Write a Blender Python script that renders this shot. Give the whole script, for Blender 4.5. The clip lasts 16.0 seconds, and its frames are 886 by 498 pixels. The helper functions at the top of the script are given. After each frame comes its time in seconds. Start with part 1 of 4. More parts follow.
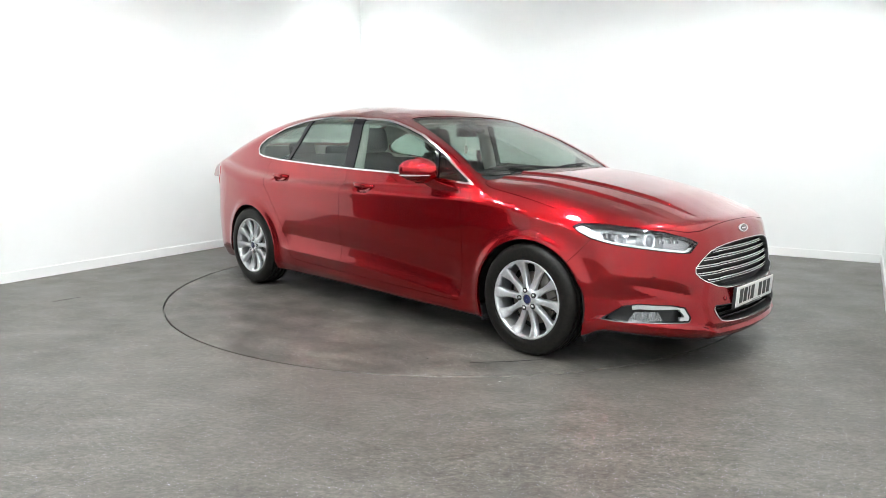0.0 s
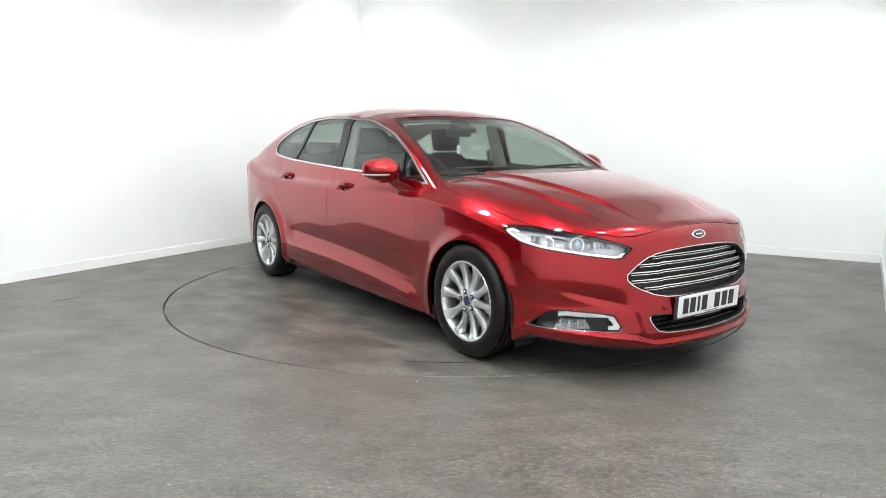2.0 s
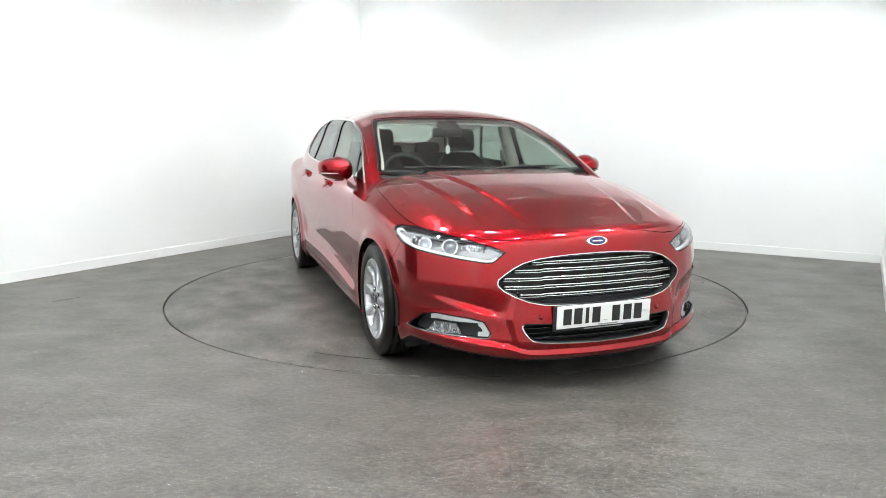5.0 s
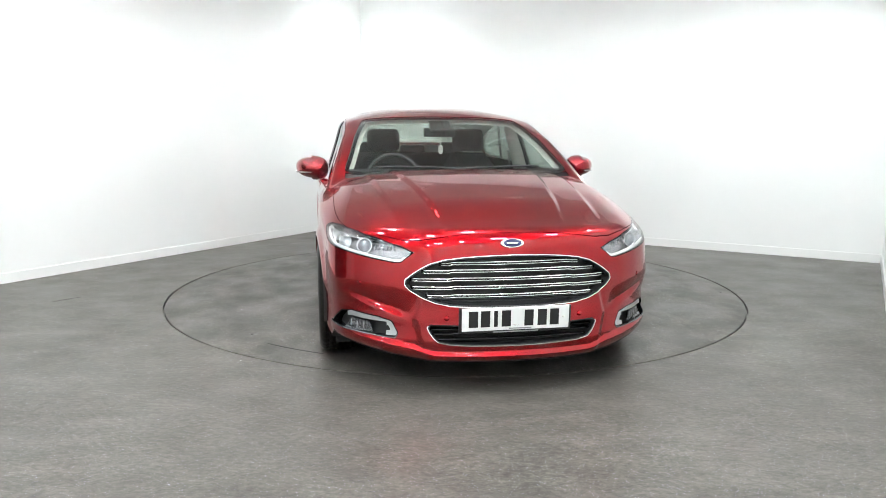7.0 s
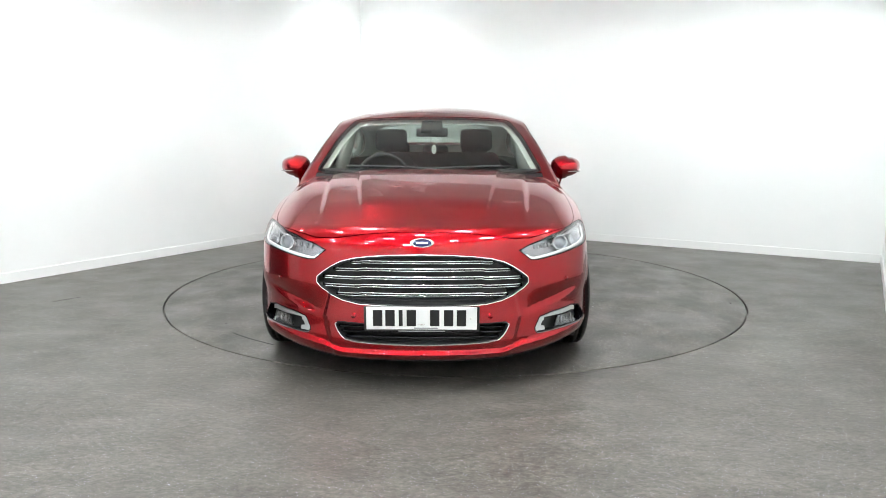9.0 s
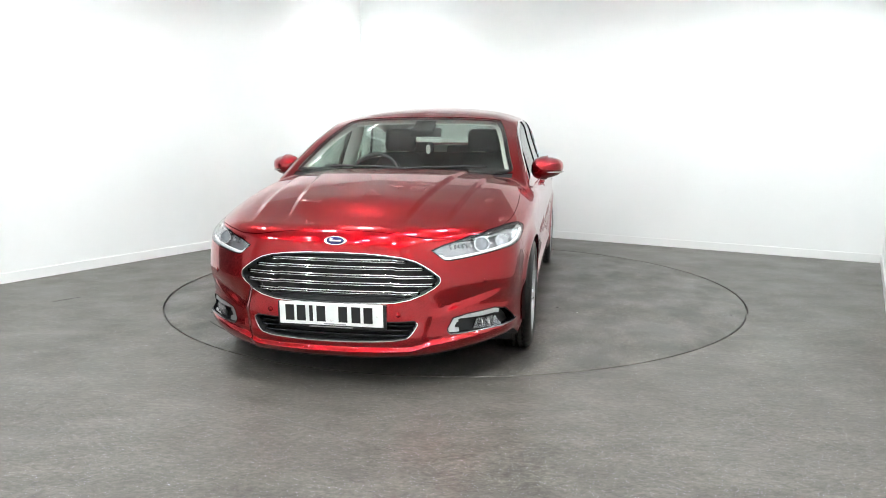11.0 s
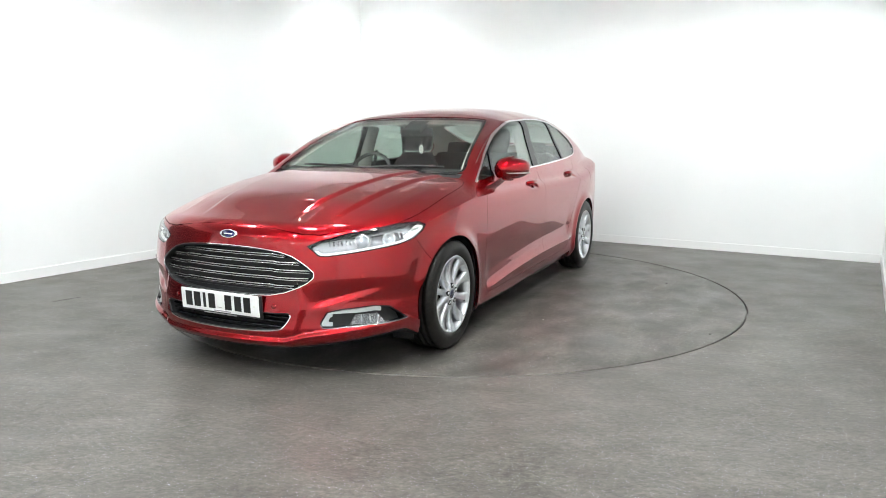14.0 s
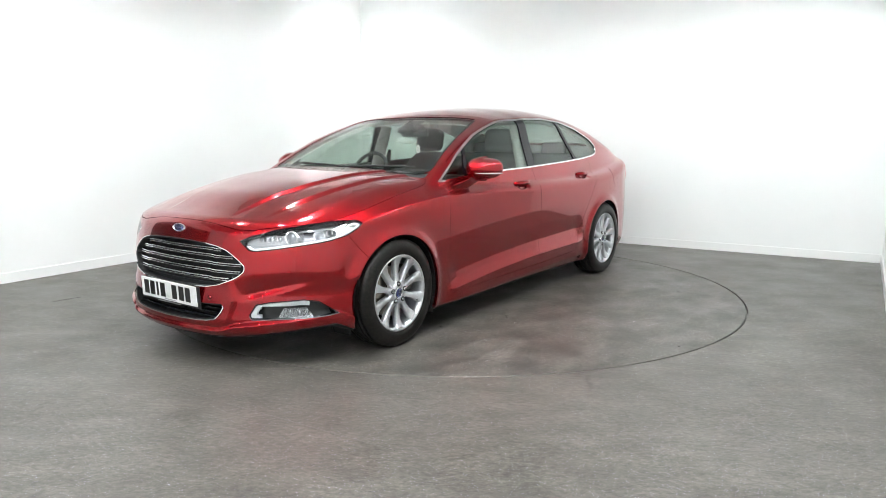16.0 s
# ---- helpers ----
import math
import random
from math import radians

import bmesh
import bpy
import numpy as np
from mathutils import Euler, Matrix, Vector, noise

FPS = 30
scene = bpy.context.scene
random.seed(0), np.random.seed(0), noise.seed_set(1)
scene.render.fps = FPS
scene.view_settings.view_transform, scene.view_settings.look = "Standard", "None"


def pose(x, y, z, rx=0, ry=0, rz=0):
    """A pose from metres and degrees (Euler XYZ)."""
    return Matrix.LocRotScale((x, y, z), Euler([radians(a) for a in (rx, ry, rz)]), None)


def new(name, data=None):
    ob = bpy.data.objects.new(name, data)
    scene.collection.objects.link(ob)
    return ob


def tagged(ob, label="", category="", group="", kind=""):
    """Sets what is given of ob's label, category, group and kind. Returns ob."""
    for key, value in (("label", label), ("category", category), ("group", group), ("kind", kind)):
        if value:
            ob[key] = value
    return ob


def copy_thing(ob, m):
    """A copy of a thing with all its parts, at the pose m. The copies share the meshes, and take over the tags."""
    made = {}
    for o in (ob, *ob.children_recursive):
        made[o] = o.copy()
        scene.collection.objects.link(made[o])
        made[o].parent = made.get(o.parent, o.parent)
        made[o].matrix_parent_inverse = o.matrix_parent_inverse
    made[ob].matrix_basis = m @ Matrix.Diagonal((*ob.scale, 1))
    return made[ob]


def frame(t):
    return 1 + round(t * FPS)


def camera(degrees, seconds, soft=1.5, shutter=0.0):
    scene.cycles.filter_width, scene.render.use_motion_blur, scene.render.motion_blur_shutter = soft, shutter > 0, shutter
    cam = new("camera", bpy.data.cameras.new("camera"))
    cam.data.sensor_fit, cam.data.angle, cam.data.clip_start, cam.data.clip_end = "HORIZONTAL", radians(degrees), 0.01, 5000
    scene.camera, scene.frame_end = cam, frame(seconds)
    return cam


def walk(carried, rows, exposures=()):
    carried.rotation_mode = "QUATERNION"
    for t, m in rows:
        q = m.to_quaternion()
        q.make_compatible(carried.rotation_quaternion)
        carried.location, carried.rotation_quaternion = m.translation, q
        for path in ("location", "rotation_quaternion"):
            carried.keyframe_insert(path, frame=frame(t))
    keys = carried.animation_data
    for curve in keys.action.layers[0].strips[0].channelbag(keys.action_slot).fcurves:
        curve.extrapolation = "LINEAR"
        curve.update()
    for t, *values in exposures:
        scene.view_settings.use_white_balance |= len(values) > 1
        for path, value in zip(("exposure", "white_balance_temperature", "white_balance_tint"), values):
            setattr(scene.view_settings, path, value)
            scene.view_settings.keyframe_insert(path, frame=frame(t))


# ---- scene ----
# ---- camera: stands still ----
EYE = (0.0, -5.6644, 1.2081)
PITCH, ROLL, YAW = -9.0173, 0.1062, -0.8891
cam = camera(64.4225, 16.0, soft=0.8)
STAND = pose(*EYE, 90 + PITCH, 0, -YAW) @ pose(0, 0, 0, 0, 0, ROLL)
walk(cam, [(0.0, STAND), (16.0, STAND)])

# ---- light: ceiling panels and added wall fill lights light a closed white room ----
ROOM_TURN = -29.8
E1 = Vector((math.cos(radians(ROOM_TURN)), math.sin(radians(ROOM_TURN)), 0))
E2 = Vector((-E1.y, E1.x, 0))
LEFT, RIGHT, BACK, FRONT, HEIGHT = -3.26, 3.05, 3.10, -6.4, 3.2


def room(a, b, z=0.0):
    """A place in the room: a along the back wall, b towards it."""
    return E1 * a + E2 * b + Vector((0, 0, z))


world = bpy.data.worlds.new("world")
world.use_nodes = True
world.node_tree.nodes["Background"].inputs[0].default_value = (0.9, 0.95, 1.0, 1)
world.node_tree.nodes["Background"].inputs[1].default_value = 0.05
scene.world = world
scene.view_settings.exposure = 1.22
LAMP_POWER = 113.0
WALL_FILL_POWER = 114.0


# ---- materials ----
def material(name, colour, rough=0.5, metal=0.0, coat=0.0, **more):
    m = bpy.data.materials.new(name)
    m.use_nodes = True
    b = m.node_tree.nodes["Principled BSDF"]
    b.inputs["Base Color"].default_value = (*colour, 1)
    b.inputs["Roughness"].default_value = rough
    b.inputs["Metallic"].default_value = metal
    b.inputs["Coat Weight"].default_value = coat
    b.inputs["Coat Roughness"].default_value = 0.02
    for k, v in more.items():
        b.inputs[k.replace("_", " ")].default_value = v
    return m


def grain(m, scale, low, high, base=None, bump=0.0, target="Base Color", detail=6.0, stretch=None):
    """Noise between two values on one input of the surface, and a fine relief."""
    t = m.node_tree
    b = t.nodes["Principled BSDF"]
    c = t.nodes.new("ShaderNodeTexCoord")
    n = t.nodes.new("ShaderNodeTexNoise")
    n.inputs["Scale"].default_value = scale
    n.inputs["Detail"].default_value = detail
    source = c.outputs["Object"]
    if stretch:
        mp = t.nodes.new("ShaderNodeMapping")
        mp.inputs["Scale"].default_value = stretch
        t.links.new(source, mp.inputs["Vector"])
        source = mp.outputs["Vector"]
    t.links.new(source, n.inputs["Vector"])
    r = t.nodes.new("ShaderNodeValToRGB")
    r.color_ramp.elements[0].position, r.color_ramp.elements[1].position = 0.3, 0.7
    r.color_ramp.elements[0].color = (*low, 1) if len(low) == 3 else (low[0],) * 3 + (1,)
    r.color_ramp.elements[1].color = (*high, 1) if len(high) == 3 else (high[0],) * 3 + (1,)
    t.links.new(n.outputs["Fac"], r.inputs["Fac"])
    t.links.new(r.outputs["Color"], b.inputs[target])
    if bump:
        bp = t.nodes.new("ShaderNodeBump")
        bp.inputs["Strength"].default_value = bump
        bp.inputs["Distance"].default_value = 0.002
        t.links.new(n.outputs["Fac"], bp.inputs["Height"])
        t.links.new(bp.outputs["Normal"], b.inputs["Normal"])
    return m


WALL = grain(material("white_wall_paint", (.8, .8, .8), .55), 1.2, (.80, .82, .81), (.84, .85, .84))
CEILING = grain(material("ceiling_paint", (.57, .57, .57), .8), 2.0, (.54, .54, .54), (.60, .60, .60))
SKIRT = material("skirting_gloss", (.82, .83, .82), .3)
def floor_vinyl(name, worn):
    """Dark grey safety vinyl: flecks, a brushed grain and broad scuffed stains."""
    m = material(name, (.12, .115, .11), .5)
    t = m.node_tree
    b = t.nodes["Principled BSDF"]
    c = t.nodes.new("ShaderNodeTexCoord")

    def noise_at(scale, detail, lo, hi, a, z, stretch=None):
        n = t.nodes.new("ShaderNodeTexNoise")
        n.inputs["Scale"].default_value, n.inputs["Detail"].default_value = scale, detail
        source = c.outputs["Object"]
        if stretch:
            mp = t.nodes.new("ShaderNodeMapping")
            mp.inputs["Scale"].default_value = stretch
            mp.inputs["Rotation"].default_value = (0, 0, .25)
            t.links.new(source, mp.inputs[0])
            source = mp.outputs[0]
        t.links.new(source, n.inputs["Vector"])
        r = t.nodes.new("ShaderNodeMapRange")
        r.inputs["From Min"].default_value, r.inputs["From Max"].default_value = lo, hi
        r.inputs["To Min"].default_value, r.inputs["To Max"].default_value = a, z
        t.links.new(n.outputs["Fac"], r.inputs["Value"])
        return r.outputs["Result"]

    def times(p, q):
        k = t.nodes.new("ShaderNodeMath")
        k.operation = "MULTIPLY"
        t.links.new(p, k.inputs[0])
        t.links.new(q, k.inputs[1])
        return k.outputs[0]

    stains = times(noise_at(.8, 5, .35, .65, .90, 1.09), noise_at(3.2, 9, .38, .66, .94 - worn, 1.04 + worn * .5, (1, 1.5, 1)))
    scuffs = times(noise_at(5, 8, .34, .66, .80, 1.14, (1, 1.8, 1)), noise_at(34, 6, .32, .68, .66, 1.32, (1, 1.6, 1)))
    fine = noise_at(130, 3, .3, .7, .68, 1.34)
    level = times(times(stains, scuffs), fine)
    v = t.nodes.new("ShaderNodeTexVoronoi")
    v.inputs["Scale"].default_value = 80
    t.links.new(c.outputs["Object"], v.inputs["Vector"])
    fleck = t.nodes.new("ShaderNodeMath")
    fleck.operation = "LESS_THAN"
    fleck.inputs[1].default_value = .14
    t.links.new(v.outputs["Distance"], fleck.inputs[0])
    tone = t.nodes.new("ShaderNodeMix")
    tone.data_type = "RGBA"
    tone.inputs["A"].default_value = (.096, .088, .076, 1)
    tone.inputs["B"].default_value = (.36, .35, .46, 1)
    t.links.new(fleck.outputs[0], tone.inputs["Factor"])
    shade = t.nodes.new("ShaderNodeVectorMath")
    shade.operation = "SCALE"
    t.links.new(tone.outputs["Result"], shade.inputs[0])
    t.links.new(level, shade.inputs["Scale"])
    t.links.new(shade.outputs["Vector"], b.inputs["Base Color"])
    t.links.new(noise_at(2.4, 8, .34, .66, .36 - worn * .10, .46 + worn * .15), b.inputs["Roughness"])
    bp = t.nodes.new("ShaderNodeBump")
    bp.inputs["Strength"].default_value, bp.inputs["Distance"].default_value = .25, .002
    t.links.new(fine, bp.inputs["Height"])
    t.links.new(bp.outputs["Normal"], b.inputs["Normal"])
    return m


FLOOR = floor_vinyl("grey_speckled_vinyl", .06)
TABLE = floor_vinyl("scuffed_turntable_vinyl", .36)
RUBBER = grain(material("tyre_rubber", (.012, .012, .012), .34, Specular_IOR_Level=.2), 60, (.004, .004, .0042), (.012, .0105, .0085))
PAINT = material("red_metallic_paint", (.33, .001, .005), .26, .92, 1.0, Specular_IOR_Level=0.0)
CHROME = material("bright_chrome", (.90, .91, .92), .08, 1.0)
ALLOY = grain(material("silver_alloy", (.62, .63, .65), .28, .85), 90, (.60, .61, .63), (.70, .71, .73))
BLACK = grain(material("black_plastic", (.012, .012, .013), .45), 120, (.010, .010, .011), (.016, .016, .017))
GLOSS = material("gloss_black", (.006, .006, .008), .10, 0, 0, Specular_IOR_Level=.4)
DARK = material("dark_lining", (.006, .006, .006), .8)
FABRIC = grain(material("charcoal_fabric", (.03, .03, .033), .85), 300, (.022, .022, .025), (.05, .05, .054), bump=.3)
CREAM = grain(material("pale_headlining", (.55, .54, .50), .85), 200, (.52, .51, .47), (.58, .57, .53))
WHITE = material("white_plate", (.8, .8, .79), .3)
BLUE = material("blue_enamel", (.014, .02, .085), .15, 0, 1.0)
REFLECTOR = material("lamp_reflector", (.78, .79, .81), .17, .75)
REDLENS = material("red_lens", (.60, .05, .06), .12, 0, .8)
CARD = material("white_card", (.75, .74, .70), .6)


def glass(name, tint, gloss=0.02):
    m = bpy.data.materials.new(name)
    m.use_nodes = True
    t = m.node_tree
    t.nodes.clear()
    o = t.nodes.new("ShaderNodeOutputMaterial")
    mix = t.nodes.new("ShaderNodeMixShader")
    tr = t.nodes.new("ShaderNodeBsdfTransparent")
    gl = t.nodes.new("ShaderNodeBsdfGlossy")
    lw = t.nodes.new("ShaderNodeLayerWeight")
    lw.inputs["Blend"].default_value = 0.5
    pw = t.nodes.new("ShaderNodeMath")
    pw.operation = "POWER"
    pw.inputs[1].default_value = 4.0
    t.links.new(lw.outputs["Facing"], pw.inputs[0])
    fr = t.nodes.new("ShaderNodeMapRange")
    fr.inputs["To Min"].default_value = 0.035
    fr.inputs["To Max"].default_value = 0.9
    t.links.new(pw.outputs[0], fr.inputs["Value"])
    tr.inputs["Color"].default_value = (*tint, 1)
    gl.inputs["Roughness"].default_value = gloss
    t.links.new(fr.outputs[0], mix.inputs[0])
    t.links.new(tr.outputs[0], mix.inputs[1])
    t.links.new(gl.outputs[0], mix.inputs[2])
    t.links.new(mix.outputs[0], o.inputs[0])
    return m


GLASS = glass("green_tinted_glass", (.89, .94, .91))
PRIVACY = glass("side_glass", (.72, .79, .75))
LENS = glass("clear_lens", (.98, .985, .99))


# ---- mesh helpers ----
def finish(name, bm, material, parent=None, label="", smooth=True):
    me = bpy.data.meshes.new(name)
    bm.to_mesh(me)
    bm.free()
    if smooth:
        me.polygons.foreach_set("use_smooth", [True] * len(me.polygons))
    me.materials.append(material)
    ob = new(name, me)
    if parent:
        ob.parent = parent
    if label:
        ob["label"] = label
    return ob


def part(name, bm, material, parent, label="", smooth=True):
    return finish(name, bm, material, parent, label, smooth)


def box(bm, size, m=None, bevel=0.0, seg=2):
    r = bmesh.ops.create_cube(bm, size=1.0)
    vs = r["verts"]
    bmesh.ops.scale(bm, vec=size, verts=vs)
    if bevel:
        es = list({e for v in vs for e in v.link_edges})
        r = bmesh.ops.bevel(bm, geom=es, offset=bevel, segments=seg, profile=0.5, affect="EDGES")
        vs = list({v for v in r["verts"]} | {v for v in vs if v.is_valid})
    if m is not None:
        bmesh.ops.transform(bm, matrix=m, verts=vs)
    return vs


def lathe(bm, profile, n=48, m=None, close=False):
    """Turn a profile of (radius, along y) round the y axis."""
    rings = []
    for r, a in profile:
        rings.append([bm.verts.new((r * math.cos(2 * math.pi * i / n), a, r * math.sin(2 * math.pi * i / n))) for i in range(n)])
    pairs = list(zip(rings, rings[1:])) + ([(rings[-1], rings[0])] if close else [])
    for p, q in pairs:
        for i in range(n):
            bm.faces.new((p[i], p[(i + 1) % n], q[(i + 1) % n], q[i]))
    vs = [v for r in rings for v in r]
    if m is not None:
        bmesh.ops.transform(bm, matrix=m, verts=vs)
    return rings


def tube(bm, points, radius, n=8, cap=True):
    """A round bar along points."""
    pts = [Vector(p) for p in points]
    rings = []
    for i, p in enumerate(pts):
        d = (pts[min(i + 1, len(pts) - 1)] - pts[max(i - 1, 0)]).normalized()
        a = d.cross(Vector((0, 0, 1)) if abs(d.z) < .9 else Vector((1, 0, 0))).normalized()
        b = d.cross(a)
        r = radius[i] if isinstance(radius, (list, tuple)) else radius
        rings.append([bm.verts.new(p + (a * math.cos(2 * math.pi * k / n) + b * math.sin(2 * math.pi * k / n)) * r) for k in range(n)])
    for p, q in zip(rings, rings[1:]):
        for k in range(n):
            bm.faces.new((p[k], p[(k + 1) % n], q[(k + 1) % n], q[k]))
    if cap:
        bm.faces.new(rings[0][::-1])
        bm.faces.new(rings[-1])


# ---- the room ----
def slab(name, a0, a1, b0, b1, z0, z1, material, label):
    bm = bmesh.new()
    box(bm, (a1 - a0, b1 - b0, z1 - z0))
    ob = finish(name, bm, material, smooth=False)
    ob.matrix_world = Matrix.Translation(room((a0 + a1) / 2, (b0 + b1) / 2, (z0 + z1) / 2)) @ pose(0, 0, 0, 0, 0, ROOM_TURN)
    return tagged(ob, label, kind="structure")


THICK = 0.2
TABLE_R, GAP = 2.2266, 0.012
ENTRY = (-5.3, -2.55, 2.45)
slab("wall_left", LEFT - THICK, LEFT, ENTRY[1], BACK + THICK, 0, HEIGHT, WALL, "plain white painted studio wall")
slab("wall_left_near", LEFT - THICK, LEFT, FRONT - THICK, ENTRY[0], 0, HEIGHT, WALL, "plain white painted studio wall")
slab("wall_left_over", LEFT - THICK, LEFT, ENTRY[0], ENTRY[1], ENTRY[2], HEIGHT, WALL, "white wall over the car entrance")
SHUTTER = grain(material("dark_shutter", (.02, .02, .022), .5), 8, (.016, .016, .018), (.03, .03, .032))
slab("door_entry", LEFT - THICK - .06, LEFT - THICK, ENTRY[0] - .1, ENTRY[1] + .1, 0, ENTRY[2] + .1, SHUTTER, "dark closed shutter of the car entrance")
slab("wall_back", LEFT, RIGHT, BACK, BACK + THICK, 0, HEIGHT, WALL, "plain white painted studio wall")
slab("wall_right", RIGHT, RIGHT + THICK, FRONT - THICK, BACK + THICK, 0, HEIGHT, WALL, "plain white painted studio wall")
slab("wall_front", LEFT, RIGHT, FRONT - THICK, FRONT, 0, HEIGHT, WALL, "plain white painted studio wall")
slab("ceiling", LEFT - THICK, RIGHT + THICK, FRONT - THICK, BACK + THICK, HEIGHT, HEIGHT + .2, CEILING, "grey ceiling with round downlights")
SK = .085
slab("baseboard_left", LEFT, LEFT + .014, ENTRY[1], BACK, 0, SK, SKIRT, "white gloss baseboard")
slab("baseboard_back", LEFT + .014, RIGHT - .014, BACK - .014, BACK, 0, SK, SKIRT, "white gloss baseboard")
slab("baseboard_right", RIGHT - .014, RIGHT, FRONT, BACK, 0, SK, SKIRT, "white gloss baseboard")


def build_floor():
    """The floor sheet round the turntable's round opening, with a groove at its edge."""
    bm = bmesh.new()
    n = 256
    inner = [bm.verts.new((TABLE_R * math.cos(2 * math.pi * i / n), TABLE_R * math.sin(2 * math.pi * i / n), 0)) for i in range(n)]
    deep = [bm.verts.new((v.co.x, v.co.y, -.03)) for v in inner]
    outer = []
    for i in range(n):
        w = 2 * math.pi * i / n
        d = Vector((math.cos(w), math.sin(w), 0))
        ca, cb = d.dot(E1), d.dot(E2)
        s = min((RIGHT if ca > 0 else LEFT) / ca if abs(ca) > 1e-9 else 1e9, (BACK if cb > 0 else FRONT) / cb if abs(cb) > 1e-9 else 1e9)
        outer.append(bm.verts.new(d * (s + .15)))
    for i in range(n):
        j = (i + 1) % n
        bm.faces.new((inner[i], outer[i], outer[j], inner[j]))
        bm.faces.new((deep[i], inner[i], inner[j], deep[j]))
    bm.faces.new(deep)
    ob = finish("floor", bm, FLOOR, smooth=False)
    return tagged(ob, "dark grey speckled vinyl floor, slightly glossy and scuffed", kind="structure")


build_floor()


def build_turntable():
    bm = bmesh.new()
    r = TABLE_R - GAP
    lathe(bm, [(.001, 0), (1.0, 0), (r - .003, 0), (r, -.003), (r, -.026), (.001, -.026)], 256, pose(0, 0, 0))
    bmesh.ops.rotate(bm, cent=(0, 0, 0), matrix=Matrix.Rotation(radians(90), 3, "X"), verts=bm.verts)
    ob = finish("turntable", bm, TABLE, smooth=False)
    return tagged(ob, "flush round grey vinyl turntable set in the floor", "turntable")


turntable = build_turntable()


def arc_strip(name, r, a0, a1, wide, material, label):
    """A thin curved mark on the turntable."""
    bm = bmesh.new()
    rows = []
    n = 24
    for i in range(n + 1):
        w = radians(a0 + (a1 - a0) * i / n)
        h = wide * .5 * (1 - .6 * abs(2 * i / n - 1) ** 3)
        rows.append([bm.verts.new(((r + d) * math.cos(w), (r + d) * math.sin(w), z)) for d, z in ((-h, .0012), (h, .0012), (h, -.001), (-h, -.001))])
    for p, q in zip(rows, rows[1:]):
        for i in range(4):
            bm.faces.new((p[i], p[(i + 1) % 4], q[(i + 1) % 4], q[i]))
    bm.faces.new(rows[0])
    bm.faces.new(rows[-1])
    return part(name, bm, material, turntable, label, smooth=False)


SEAM = material("seam_black", (.010, .010, .010), .6)
arc_strip("seam", 1.985, -44.5, -32.5, .010, SEAM, "dark curved seam")


def spot(name, x, y, wide, material, parent, seed):
    bm = bmesh.new()
    rng = random.Random(seed)
    ring = []
    for i in range(14):
        w = 2 * math.pi * i / 14
        r = wide * rng.uniform(.6, 1.1)
        ring.append((x + r * math.cos(w), y + r * .8 * math.sin(w)))
    top = [bm.verts.new((a, b, .0014)) for a, b in ring]
    low = [bm.verts.new((a, b, -.001)) for a, b in ring]
    bm.faces.new(top)
    for i in range(14):
        bm.faces.new((low[i], low[(i + 1) % 14], top[(i + 1) % 14], top[i]))
    return part(name, bm, material, parent, smooth=False)


GRIME = grain(material("dark_grime", (.03, .028, .026), .7), 60, (.02, .019, .018), (.06, .056, .05))
PALE = material("pale_paint_fleck", (.6, .6, .58), .6)
for k, (x, y, w) in enumerate(((.572, 2.043, .012), (.575, .86, .011), (.60, .88, .007), (1.06, .66, .010), (.10, .98, .006), (-.9, 1.55, .010), (1.2, -1.5, .008))):
    spot("grime_spot", x, y, w, GRIME, turntable, k)
for k, (x, y, w) in enumerate(((.70, 1.00, .006), (.20, 1.62, .007), (1.726, -1.514, .005), (-.4, -1.8, .006))):
    spot("paint_fleck", x, y, w, PALE, turntable, 20 + k)


def floor_strip(name, p, q, wide, material, label):
    d = Vector((q[0] - p[0], q[1] - p[1], 0))
    bm = bmesh.new()
    box(bm, (d.length, wide, .002))
    ob = finish(name, bm, material, smooth=False)
    ob.matrix_world = pose((p[0] + q[0]) / 2, (p[1] + q[1]) / 2, .0004, 0, 0, math.degrees(math.atan2(d.y, d.x)))
    return tagged(ob, label, kind="structure")


floor_strip("floor_joint", (-2.967, -.619), (-2.844, -.467), .006, SEAM, "short dark joint line in the vinyl floor")
SCRATCH = material("pale_scratch", (.13, .125, .12), .5)
floor_strip("floor_scratch", (-1.422, -2.378), (-.224, -3.081), .004, SCRATCH, "long faint pale scratch across the vinyl floor")


def ceiling_panel():
    """A round downlight: a rim on the ceiling and a glowing disc."""
    thing = new("ceiling_light")
    upright = pose(0, 0, 0, 90)
    bm = bmesh.new()
    lathe(bm, [(.10, 0), (.125, 0), (.13, .004), (.125, .03), (.112, .034), (.10, .022)], 32, upright.inverted(), close=True)
    part("rim", bm, WHITE, thing)
    glow = material("lamp_glow", (1, 1, 1), .5)
    b = glow.node_tree.nodes["Principled BSDF"]
    b.inputs["Emission Color"].default_value = (.94, .985, 1.0, 1)
    b.inputs["Emission Strength"].default_value = LAMP_POWER
    bm = bmesh.new()
    lathe(bm, [(.001, .004), (.098, .004), (.099, .018), (.001, .022)], 32, upright.inverted(), close=True)
    part("diffuser", bm, glow, thing, "glowing white diffuser")
    return tagged(thing, "round white ceiling downlight, switched on", "ceiling light", "ceiling downlights")


